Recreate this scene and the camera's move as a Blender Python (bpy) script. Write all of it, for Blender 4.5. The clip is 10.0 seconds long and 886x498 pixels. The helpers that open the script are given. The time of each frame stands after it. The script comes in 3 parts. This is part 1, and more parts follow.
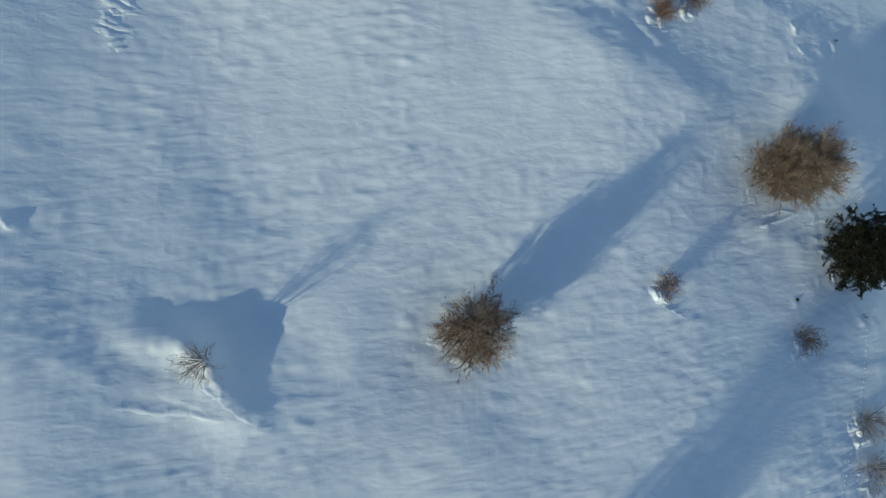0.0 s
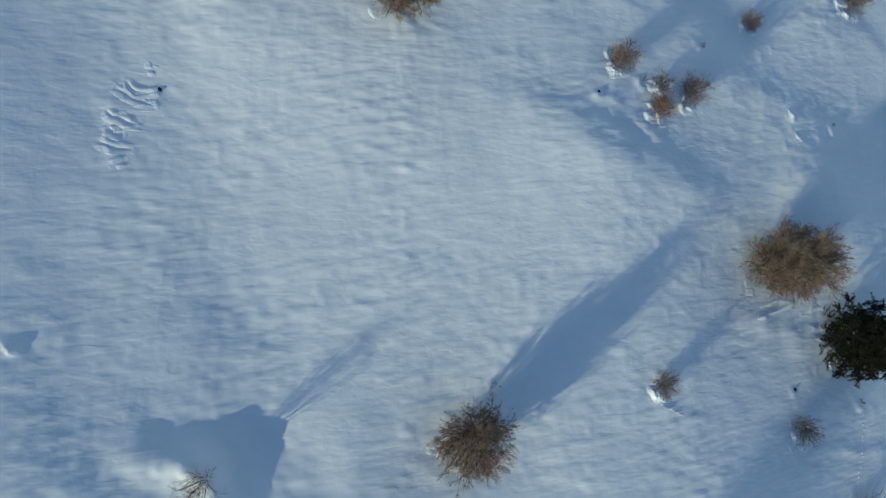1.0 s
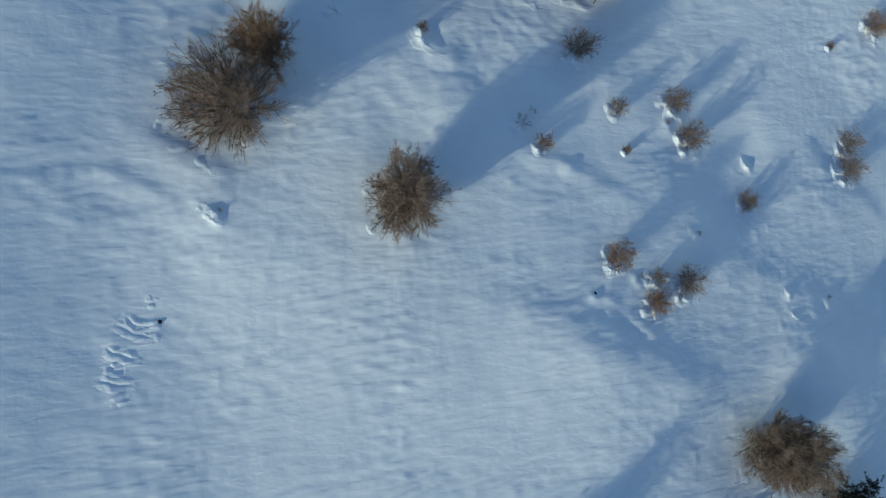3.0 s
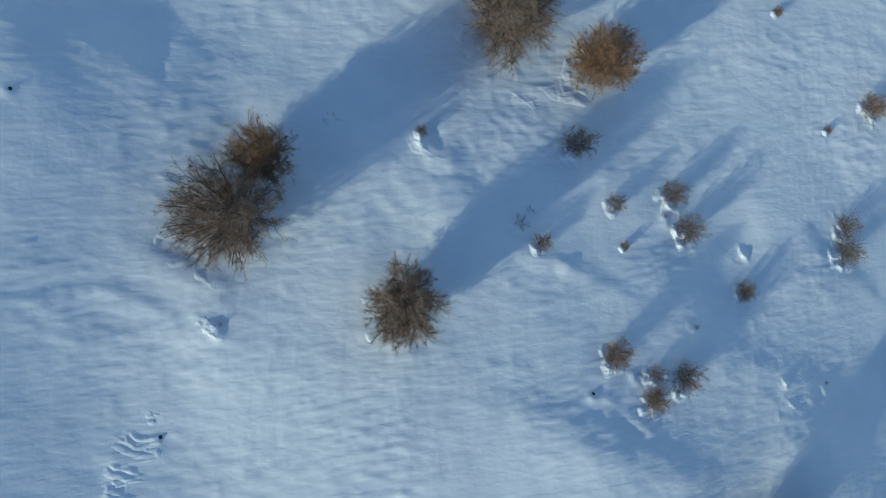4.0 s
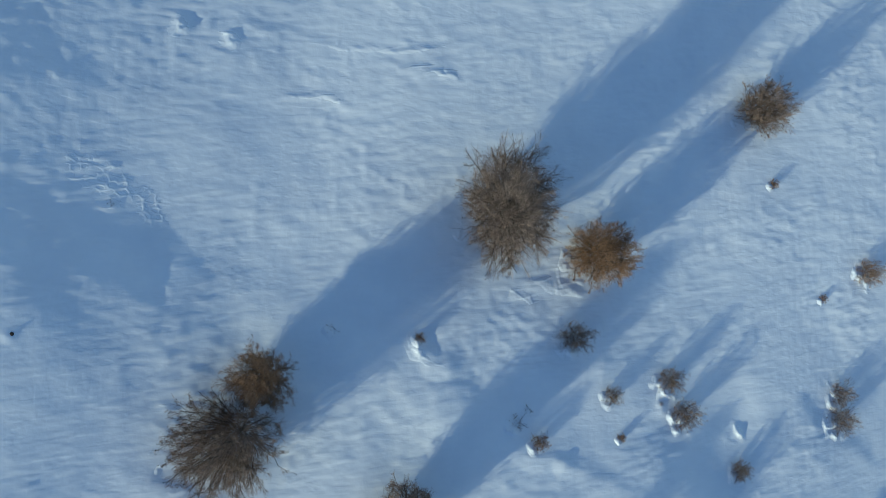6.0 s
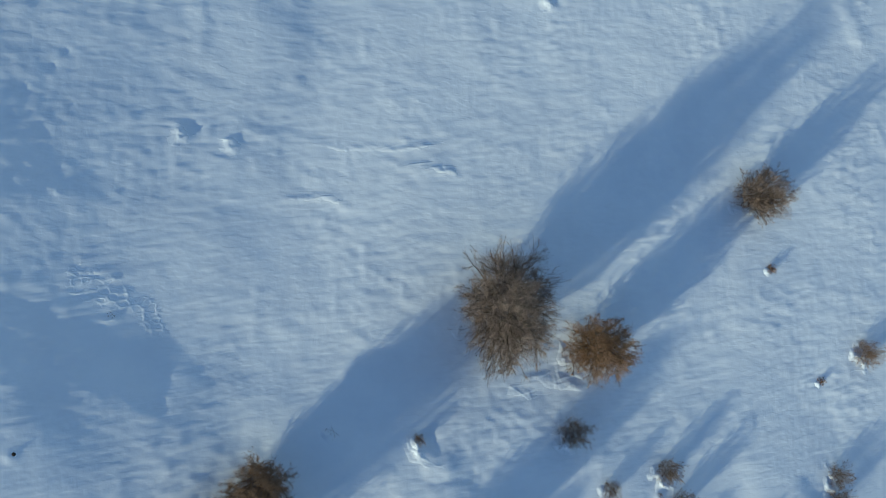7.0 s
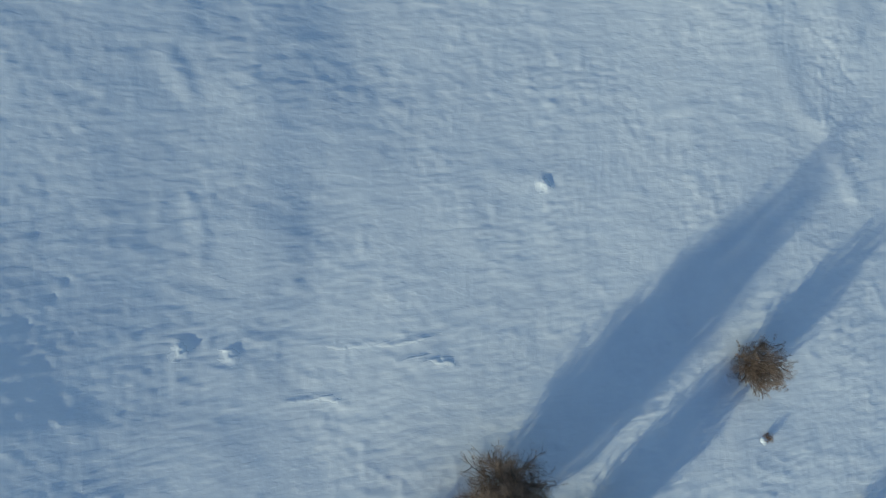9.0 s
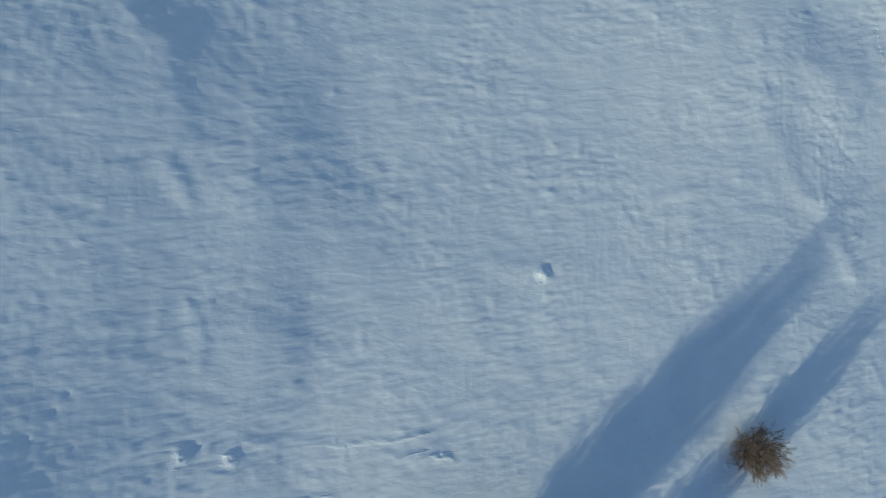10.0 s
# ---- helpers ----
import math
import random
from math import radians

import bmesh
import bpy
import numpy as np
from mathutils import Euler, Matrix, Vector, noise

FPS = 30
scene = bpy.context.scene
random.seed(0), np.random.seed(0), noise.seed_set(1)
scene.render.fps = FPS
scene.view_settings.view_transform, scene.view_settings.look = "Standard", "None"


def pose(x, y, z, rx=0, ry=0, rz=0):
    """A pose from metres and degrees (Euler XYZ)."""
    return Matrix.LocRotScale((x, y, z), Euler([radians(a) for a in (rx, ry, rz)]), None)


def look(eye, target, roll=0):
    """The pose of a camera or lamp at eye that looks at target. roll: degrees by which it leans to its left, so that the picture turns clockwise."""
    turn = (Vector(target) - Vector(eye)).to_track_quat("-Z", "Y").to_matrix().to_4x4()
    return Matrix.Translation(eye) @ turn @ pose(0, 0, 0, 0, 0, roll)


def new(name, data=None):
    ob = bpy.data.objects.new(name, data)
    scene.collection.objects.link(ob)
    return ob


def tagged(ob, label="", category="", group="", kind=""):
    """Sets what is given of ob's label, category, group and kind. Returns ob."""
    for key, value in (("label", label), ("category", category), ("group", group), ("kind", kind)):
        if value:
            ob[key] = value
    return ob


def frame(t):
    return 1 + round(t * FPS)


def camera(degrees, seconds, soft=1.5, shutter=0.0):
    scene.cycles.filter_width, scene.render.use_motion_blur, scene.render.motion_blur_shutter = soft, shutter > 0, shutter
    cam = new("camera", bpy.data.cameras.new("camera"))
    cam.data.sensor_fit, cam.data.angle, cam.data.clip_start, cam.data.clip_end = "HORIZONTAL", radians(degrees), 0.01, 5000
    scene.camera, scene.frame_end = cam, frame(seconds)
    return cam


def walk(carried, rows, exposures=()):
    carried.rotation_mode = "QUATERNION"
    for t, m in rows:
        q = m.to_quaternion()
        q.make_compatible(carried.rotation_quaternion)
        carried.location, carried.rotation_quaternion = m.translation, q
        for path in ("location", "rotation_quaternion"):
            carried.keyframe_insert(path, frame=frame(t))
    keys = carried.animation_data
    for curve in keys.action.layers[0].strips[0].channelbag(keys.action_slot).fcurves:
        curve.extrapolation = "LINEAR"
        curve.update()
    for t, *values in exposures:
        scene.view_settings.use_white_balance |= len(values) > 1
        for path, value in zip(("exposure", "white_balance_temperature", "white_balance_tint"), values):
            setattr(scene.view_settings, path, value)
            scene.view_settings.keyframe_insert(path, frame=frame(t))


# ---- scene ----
cam = camera(62.2, 10.0, soft=0.85)
METRES, EYE, TILT, LEAN, TURN = 65.0, 42.0, -90.0, 0.0, 0.0
ROWS = [
    (0.0, 0.0, 0.0, 0.0, -0.0, 0.0, 0.0),
    (0.5, 0.0002, -0.002, 0.0479, -0.01, -0.11, 0.04),
    (1.0, 0.0005, -0.0034, 0.0977, -0.01, -0.34, 0.04),
    (1.5, 0.0027, -0.0054, 0.1483, 0.13, -0.59, 0.01),
    (2.0, 0.003, -0.0061, 0.198, 0.11, -0.7, 0.03),
    (2.5, 0.0036, -0.0067, 0.2492, 0.12, -0.92, 0.03),
    (4.0, 0.0055, -0.0089, 0.4006, 0.1, -1.33, 0.07),
    (4.5, 0.0049, -0.0093, 0.4522, 0.02, -1.52, 0.06),
    (5.0, 0.0051, -0.0094, 0.5025, 0.01, -1.61, 0.09),
    (5.5, 0.0057, -0.0096, 0.5535, 0.0, -1.74, 0.09),
    (7.0, 0.0081, -0.0104, 0.7022, 0.01, -1.77, 0.28),
    (7.5, 0.0087, -0.0105, 0.7515, 0.01, -1.77, 0.37),
    (8.0, 0.0104, -0.0106, 0.8009, 0.08, -1.77, 0.43),
    (8.5, 0.0117, -0.0107, 0.849, 0.09, -1.67, 0.54),
    (9.0, 0.0132, -0.0104, 0.899, 0.11, -1.69, 0.59),
    (9.5, 0.0144, -0.0098, 0.949, 0.12, -1.7, 0.65),
    (10.0, 0.0162, -0.009, 0.9996, 0.17, -1.76, 0.71),
]
walk(cam, [(t, pose(0, 0, EYE, TILT, LEAN, TURN) @ pose(METRES * x, METRES * y, METRES * z, 90 + pitch, roll, yaw)) for t, x, y, z, yaw, pitch, roll in ROWS],
     exposures=[(0.0, -0.16, 5800, 1), (2.5, -0.18, 5620, 1), (5.0, -0.08, 5280, 1), (7.0, -0.03, 5560, 1), (8.0, -0.09, 5680, 1), (10.0, -0.23, 5760, 1)])

# ---- light: a low winter sun from beyond the upper edge of the slope, clear blue sky ----
SUN_AZ = radians(40.0)          # the way the shadows fall, from +x towards +y
SUN_EL = radians(28.0)
AX, AY = math.cos(SUN_AZ), math.sin(SUN_AZ)
sun_data = bpy.data.lights.new("sun", "SUN")
sun_data.energy, sun_data.angle, sun_data.color = 3.7, radians(0.8), (1.0, 0.93, 0.66)
sun = new("sun", sun_data)
sun.matrix_world = look((-AX * 100 * math.cos(SUN_EL), -AY * 100 * math.cos(SUN_EL), 100 * math.sin(SUN_EL)), (0, 0, 0))
world = bpy.data.worlds.new("sky")
world.use_nodes = True
scene.world = world
wn = world.node_tree
sky = wn.nodes.new("ShaderNodeTexSky")
sky.sky_type, sky.sun_disc = "NISHITA", False
sky.sun_elevation, sky.sun_rotation = SUN_EL, math.atan2(-AX, -AY)
sky.ozone_density, sky.dust_density = 2.2, 0.3
wn.links.new(sky.outputs[0], wn.nodes["Background"].inputs[0])
wn.nodes["Background"].inputs[1].default_value = 0.115


# ---- materials ----
def material(name):
    m = bpy.data.materials.new(name)
    m.use_nodes = True
    nt = m.node_tree
    return m, nt, nt.nodes["Principled BSDF"]


def node(nt, kind, **values):
    n = nt.nodes.new(kind)
    for key, value in values.items():
        n.inputs[key].default_value = value
    return n


def ramp(nt, source, stops):
    r = nt.nodes.new("ShaderNodeValToRGB")
    while len(r.color_ramp.elements) < len(stops):
        r.color_ramp.elements.new(0.5)
    for e, (at, c) in zip(r.color_ramp.elements, stops):
        e.position, e.color = at, (*c, 1)
    nt.links.new(source, r.inputs[0])
    return r.outputs[0]


def snow_material():
    m, nt, b = material("wind_packed_snow")
    at = nt.nodes.new("ShaderNodeNewGeometry").outputs["Position"]
    broad = node(nt, "ShaderNodeTexNoise", Scale=0.35, Detail=6.0, Roughness=0.6)
    nt.links.new(at, broad.inputs["Vector"])
    nt.links.new(ramp(nt, broad.outputs[0], [(0.3, (0.80, 0.81, 0.83)), (0.7, (0.88, 0.885, 0.89))]), b.inputs["Base Color"])
    b.inputs["Roughness"].default_value = 0.55
    b.inputs["Specular IOR Level"].default_value = 0.25
    # fine wind crust, drawn out along the contour
    stretch = nt.nodes.new("ShaderNodeMapping")
    stretch.inputs["Rotation"].default_value, stretch.inputs["Scale"].default_value = (0, 0, radians(-8)), (0.5, 1.1, 0.6)
    nt.links.new(at, stretch.inputs["Vector"])
    crust = node(nt, "ShaderNodeTexNoise", Scale=2.4, Detail=3.0, Roughness=0.5)
    crust.noise_type = "RIDGED_MULTIFRACTAL"
    nt.links.new(stretch.outputs[0], crust.inputs["Vector"])
    where = node(nt, "ShaderNodeTexNoise", Scale=0.22, Detail=3.0)
    nt.links.new(at, where.inputs["Vector"])
    patchy = nt.nodes.new("ShaderNodeMapRange")
    patchy.inputs["From Min"].default_value, patchy.inputs["From Max"].default_value = 0.38, 0.62
    patchy.inputs["To Min"].default_value, patchy.inputs["To Max"].default_value = 0.25, 1.0
    nt.links.new(where.outputs[0], patchy.inputs["Value"])
    grain = node(nt, "ShaderNodeTexNoise", Scale=4.2, Detail=3.0, Roughness=0.55)
    nt.links.new(at, grain.inputs["Vector"])
    b1 = node(nt, "ShaderNodeBump", Strength=1.0, Distance=0.015)
    nt.links.new(patchy.outputs[0], b1.inputs["Strength"])
    nt.links.new(crust.outputs[0], b1.inputs["Height"])
    b2 = node(nt, "ShaderNodeBump", Strength=1.0, Distance=0.006)
    nt.links.new(grain.outputs[0], b2.inputs["Height"])
    nt.links.new(b1.outputs[0], b2.inputs["Normal"])
    # a second set of crests, aslant, where the first is faint
    aslant = nt.nodes.new("ShaderNodeMapping")
    aslant.inputs["Rotation"].default_value, aslant.inputs["Scale"].default_value = (0, 0, radians(42)), (0.5, 1.3, 0.6)
    nt.links.new(at, aslant.inputs["Vector"])
    cross = node(nt, "ShaderNodeTexNoise", Scale=3.0, Detail=3.0, Roughness=0.5)
    cross.noise_type = "RIDGED_MULTIFRACTAL"
    nt.links.new(aslant.outputs[0], cross.inputs["Vector"])
    rest = nt.nodes.new("ShaderNodeMapRange")
    rest.inputs["From Min"].default_value, rest.inputs["From Max"].default_value = 0.40, 0.60
    rest.inputs["To Min"].default_value, rest.inputs["To Max"].default_value = 0.9, 0.1
    nt.links.new(where.outputs[0], rest.inputs["Value"])
    b3 = node(nt, "ShaderNodeBump", Strength=1.0, Distance=0.012)
    nt.links.new(rest.outputs[0], b3.inputs["Strength"])
    nt.links.new(cross.outputs[0], b3.inputs["Height"])
    nt.links.new(b2.outputs[0], b3.inputs["Normal"])
    # grooves straight down the slope, in patches
    plumb = nt.nodes.new("ShaderNodeMapping")
    plumb.inputs["Rotation"].default_value, plumb.inputs["Scale"].default_value = (0, 0, radians(4)), (1.0, 0.4, 0.4)
    nt.links.new(at, plumb.inputs["Vector"])
    groove = node(nt, "ShaderNodeTexNoise", Scale=2.2, Detail=2.0, Roughness=0.5)
    groove.noise_type = "RIDGED_MULTIFRACTAL"
    nt.links.new(plumb.outputs[0], groove.inputs["Vector"])
    some = node(nt, "ShaderNodeTexNoise", Scale=0.13, Detail=2.0)
    nt.links.new(at, some.inputs["Vector"])
    there = nt.nodes.new("ShaderNodeMapRange")
    there.inputs["From Min"].default_value, there.inputs["From Max"].default_value = 0.42, 0.62
    there.inputs["To Min"].default_value, there.inputs["To Max"].default_value = 0.05, 1.0
    nt.links.new(some.outputs[0], there.inputs["Value"])
    b4 = node(nt, "ShaderNodeBump", Strength=1.0, Distance=0.003)
    nt.links.new(there.outputs[0], b4.inputs["Strength"])
    nt.links.new(groove.outputs[0], b4.inputs["Height"])
    nt.links.new(b3.outputs[0], b4.inputs["Normal"])
    last = b4
    # low wind-cut ledges: two sets along the contour, one down the slope
    for turn, stretch_x, stretch_y, away, depth, mask in [(-9, 0.3, 1.3, 0.0, 0.012, patchy), (-4, 0.8, 1.8, 31.0, 0.008, rest), (5, 1.6, 0.5, 57.0, 0.003, there)]:
        lay = nt.nodes.new("ShaderNodeMapping")
        lay.inputs["Location"].default_value, lay.inputs["Rotation"].default_value = (away, 0, 0), (0, 0, radians(turn))
        lay.inputs["Scale"].default_value = (stretch_x, stretch_y, 0.4)
        nt.links.new(at, lay.inputs["Vector"])
        field = node(nt, "ShaderNodeTexNoise", Scale=1.0, Detail=2.0, Roughness=0.45)
        nt.links.new(lay.outputs[0], field.inputs["Vector"])
        sharp = nt.nodes.new("ShaderNodeMapRange")
        sharp.interpolation_type = "SMOOTHSTEP"
        sharp.inputs["From Min"].default_value, sharp.inputs["From Max"].default_value = 0.44, 0.60
        nt.links.new(field.outputs[0], sharp.inputs["Value"])
        rise = node(nt, "ShaderNodeBump", Strength=1.0, Distance=depth)
        nt.links.new(mask.outputs[0], rise.inputs["Strength"])
        nt.links.new(sharp.outputs[0], rise.inputs["Height"])
        nt.links.new(last.outputs[0], rise.inputs["Normal"])
        last = rise
    # trains of wind ripples, along the contour and, fainter, down the slope
    for way, turn, period, depth, mask in [("Y", -7, 0.42, 0.0026, patchy), ("Y", 12, 0.8, 0.0025, rest)]:
        tilt = nt.nodes.new("ShaderNodeMapping")
        tilt.inputs["Rotation"].default_value = (0, 0, radians(turn))
        nt.links.new(at, tilt.inputs["Vector"])
        wave = node(nt, "ShaderNodeTexWave", **{"Scale": 0.314 / period, "Distortion": 11.0, "Detail": 3.0, "Detail Scale": 0.35 / (0.314 / period) * 0.5, "Detail Roughness": 0.6})
        wave.bands_direction = way
        nt.links.new(tilt.outputs[0], wave.inputs["Vector"])
        ripple = node(nt, "ShaderNodeBump", Strength=1.0, Distance=depth)
        nt.links.new(mask.outputs[0], ripple.inputs["Strength"])
        nt.links.new(wave.outputs["Fac"], ripple.inputs["Height"])
        nt.links.new(last.outputs[0], ripple.inputs["Normal"])
        last = ripple
    nt.links.new(last.outputs[0], b.inputs["Normal"])
    return m


def bark_material(name, dark, light, rough=0.85):
    m, nt, b = material(name)
    g = nt.nodes.new("ShaderNodeNewGeometry")
    n = node(nt, "ShaderNodeTexNoise", Scale=6.0, Detail=4.0)
    nt.links.new(g.outputs["Position"], n.inputs["Vector"])
    mix = nt.nodes.new("ShaderNodeMath")
    mix.operation = "MULTIPLY_ADD"
    mix.inputs[1].default_value, mix.inputs[2].default_value = 0.6, -0.1
    add = nt.nodes.new("ShaderNodeMath")
    nt.links.new(g.outputs["Random Per Island"], add.inputs[0])
    nt.links.new(n.outputs[0], add.inputs[1])
    nt.links.new(add.outputs[0], mix.inputs[0])
    nt.links.new(ramp(nt, mix.outputs[0], [(0.1, dark), (0.85, light)]), b.inputs["Base Color"])
    b.inputs["Roughness"].default_value = rough
    b.inputs["Specular IOR Level"].default_value = 0.2
    return m


SNOW = snow_material()
BARK = bark_material("grey_brown_bark", (0.035, 0.028, 0.022), (0.12, 0.095, 0.075))
TWIG = {
    "brown": bark_material("brown_twigs", (0.042, 0.028, 0.021), (0.5, 0.35, 0.255)),
    "grey": bark_material("grey_twigs", (0.036, 0.027, 0.022), (0.5, 0.36, 0.27)),
    "dark": bark_material("dark_grey_brown_twigs", (0.032, 0.023, 0.018), (0.42, 0.295, 0.21)),
    "rust": bark_material("rust_brown_twigs", (0.055, 0.034, 0.022), (0.56, 0.33, 0.18)),
}
FRUIT = bark_material("shrivelled_fruit", (0.012, 0.010, 0.008), (0.04, 0.03, 0.022))
NEEDLES = bark_material("dark_green_needles", (0.009, 0.010, 0.006), (0.032, 0.032, 0.016))


# ---- the snow slope: one sheet from the hillside to the horizon ----
class Lattice:
    """Smooth gradient noise on a plane, -0.7 to 0.7."""
    def __init__(self, seed):
        a = np.random.RandomState(seed).rand(256, 256) * 2 * np.pi
        self.gx, self.gy = np.cos(a), np.sin(a)

    def __call__(self, x, y):
        ix, iy = np.floor(x).astype(int), np.floor(y).astype(int)
        fx, fy = x - ix, y - iy
        sx, sy = fx ** 3 * (fx * (6 * fx - 15) + 10), fy ** 3 * (fy * (6 * fy - 15) + 10)

        def corner(i, j):
            a, b = (iy + j) & 255, (ix + i) & 255
            return self.gx[a, b] * (fx - i) + self.gy[a, b] * (fy - j)
        low = corner(0, 0) * (1 - sx) + corner(1, 0) * sx
        high = corner(0, 1) * (1 - sx) + corner(1, 1) * sx
        return low * (1 - sy) + high * sy


NOISE = [Lattice(s) for s in range(8)]


def soft(v, low, high, give):
    """v, bent over smoothly beyond low and high."""
    over, under = np.maximum(v - high, 0), np.maximum(low - v, 0)
    return np.clip(v, low, high) + give * np.tanh(over / give) - give * np.tanh(under / give)


def hillside(x, y):
    """The broad shape of the slope, which falls to the east and the north."""
    u, v = soft(x / 20, -1.5, 2.0, 4.0), soft((y - 30) / 40, -1.2, 1.4, 3.0)
    cu, cv = np.clip(u, -1.5, 2.0), np.clip(v, -1.2, 1.4)
    z = -3.489 - 5.988 * u - 5.656 * v
    return z + 0.067 * cu * cu - 0.484 * cu * cv + 0.116 * cv * cv - 0.24 * cu ** 3 + 0.883 * cu * cu * cv - 0.191 * cu * cv * cv + 0.456 * cv ** 3


DOMES = []      # x, y, reach to the sun, reach to the lee, half width, height
RIDGES = []     # x0, y0, x1, y1, reach to the sun, reach to the lee, height
CRESTS = []     # points of a bent crest, reach to the sun, reach to the lee, height


def relief(x, y):
    """Drifts, mounds, hollows and wind ripples on the slope."""
    near = np.exp(-(np.maximum(np.abs(x - 8) - 36, 0) ** 2 + np.maximum(np.abs(y - 34) - 56, 0) ** 2) / 400)
    warp = 1.6 * NOISE[0](x / 7, y / 7)
    z = 0.22 * NOISE[1](x / 13, y / 13) + 0.06 * NOISE[2](x / 4.2 + 9, y / 4.2) + 0.035 * NOISE[3](x / 1.7 + 33, y / 1.4)
    patch = np.clip(0.55 + 1.5 * NOISE[3](x / 6, y / 6 + 5), 0.0, 1.3)
    other = np.clip(0.15 + 1.6 * NOISE[7](x / 9, y / 9), 0.0, 1.0)

    def crest(n):
        return (1 - np.minimum(np.abs(n) * 3.2, 1)) ** 2

    def lump(n):
        return np.where(n > 0, n, 0.35 * n)
    # wind-cut ledges along the contour, grooves down the slope, loose lumps, each in patches of its own
    def ledge(n, sharp):
        return 0.5 + 0.5 * np.tanh(sharp * n)
    bend = y - 0.13 * x + 0.45 * warp
    across = np.clip(0.2 + 1.8 * NOISE[5](x / 8 + 50, y / 11), 0.0, 1.0)
    z += 0.036 * (0.35 + patch) * ledge(NOISE[4](x / 4.2, bend / 1.1), 7) * (0.6 + 0.9 * NOISE[2](x / 1.1, y / 1.1))
    z += 0.036 * (0.15 + patch) * crest(NOISE[6](x / 2.2 + 40, bend / 0.62))
    z += 0.030 * (0.25 + other) * lump(NOISE[7](x / 0.95 + 11, y / 0.8 + 0.3 * warp))
    z += 0.014 * across * crest(NOISE[5]((x + 0.3 * warp + 0.05 * y) / 0.62, y / 4.5))
    z += 0.018 * (0.3 + across) * (0.4 + patch) * lump(NOISE[5](x / 0.6 + 70, (y + 0.2 * warp) / 0.4))
    z += 0.03 * other * crest(NOISE[0]((0.55 * x + 0.83 * y) / 0.95 + 20, (0.83 * x - 0.55 * y) / 3.2))
    z += 0.12 * (0.3 + patch) * np.maximum(NOISE[2](x / 1.3 + 80, bend / 0.5) - 0.24, 0)
    z += 0.11 * (0.3 + other) * np.maximum(NOISE[6](x / 0.6 + 15, y / 0.9) - 0.26, 0)
    side = 1 / (1 + np.exp(np.clip((x + 20.5 - 0.09 * (y - 50) + 3 * NOISE[2](x / 5, y / 5)) / 0.8, -30, 30))) / (1 + np.exp(np.clip((44 - y) / 2, -30, 30)))
    z += side * (0.045 * lump(NOISE[3](x / 0.8 + 3, y / 0.65)) + 0.030 * NOISE[0](x / 0.42, y / 0.42 + 8))
    z = z * near
    ragged = 1 + 0.55 * NOISE[2](x / 0.45, y / 0.45 + 30) + 0.3 * NOISE[1](x / 0.2, y / 0.2)
    uneven = 1 + 0.5 * NOISE[0](x / 1.3 + 20, y / 1.3)
    x0s, y0s = x, y
    x, y = x + 0.55 * NOISE[3](x / 2.2, y / 2.2 + 60) + 0.2 * NOISE[4](x / 0.7, y / 0.7), y + 0.55 * NOISE[6](x / 2.2 + 60, y / 2.2) + 0.2 * NOISE[7](x / 0.7, y / 0.7)
    wx, wy = x, y
    for cx, cy, rs, rl, rw, h in DOMES:
        x, y = (wx, wy) if 0.3 < rw < 1.3 else (x0s, y0s)
        far = 2.6 * max(rs, rl, rw)
        here = np.nonzero((np.abs(x - cx) < far) & (np.abs(y - cy) < far)) if far < 6 else slice(None)
        x, y = x[here], y[here]
        a, b = (x - cx) * AX + (y - cy) * AY, (y - cy) * AX - (x - cx) * AY
        z[here] += h * (ragged[here] if rw < 1.3 else 1.0) * np.exp(-(a / np.where(a < 0, rs, rl)) ** 2 - (b / rw) ** 2)
    for x0, y0, x1, y1, rs, rl, h in RIDGES:
        x, y = (wx, wy) if rs + rl < 2 else (x0s, y0s)
        dx, dy = x1 - x0, y1 - y0
        s = np.clip(((x - x0) * dx + (y - y0) * dy) / (dx * dx + dy * dy), 0, 1)
        ex, ey = x - x0 - s * dx, y - y0 - s * dy
        lee = 0.5 + 0.5 * np.tanh(2.2 * (ex * AX + ey * AY) / (rs + rl))
        z += h * (uneven if rs + rl < 2 else 1.0) * np.exp(-(ex * ex + ey * ey) / (rs + (rl - rs) * lee) ** 2)
    for points, rs, rl, h in CRESTS:
        x, y = x0s + 1.1 * NOISE[2](x0s / 5, y0s / 5 + 9), y0s + 1.1 * NOISE[5](x0s / 5 + 9, y0s / 5)
        best = np.full(x.shape, 1e9)
        swell = np.zeros(x.shape)
        for k, ((x0, y0), (x1, y1)) in enumerate(zip(points, points[1:])):
            dx, dy = x1 - x0, y1 - y0
            s = np.clip(((x - x0) * dx + (y - y0) * dy) / (dx * dx + dy * dy), 0, 1)
            ex, ey = x - x0 - s * dx, y - y0 - s * dy
            lee = 0.5 + 0.5 * np.tanh(2.2 * (ex * AX + ey * AY) / (rs + rl))
            d = (ex * ex + ey * ey) / (rs + (rl - rs) * lee) ** 2
            end = 1 - 0.85 * np.abs(2 * (k + s) / (len(points) - 1) - 1) ** 4
            swell = np.where(d < best, end, swell)
            best = np.minimum(best, d)
        z += h * swell * (1 + 0.4 * NOISE[1](x / 2.4, y / 2.4)) * np.exp(-best)
    return z


def height(x, y):
    return hillside(x, y) + relief(x, y)


def ground_at(x, y):
    return float(height(np.array([float(x)]), np.array([float(y)]))[0])


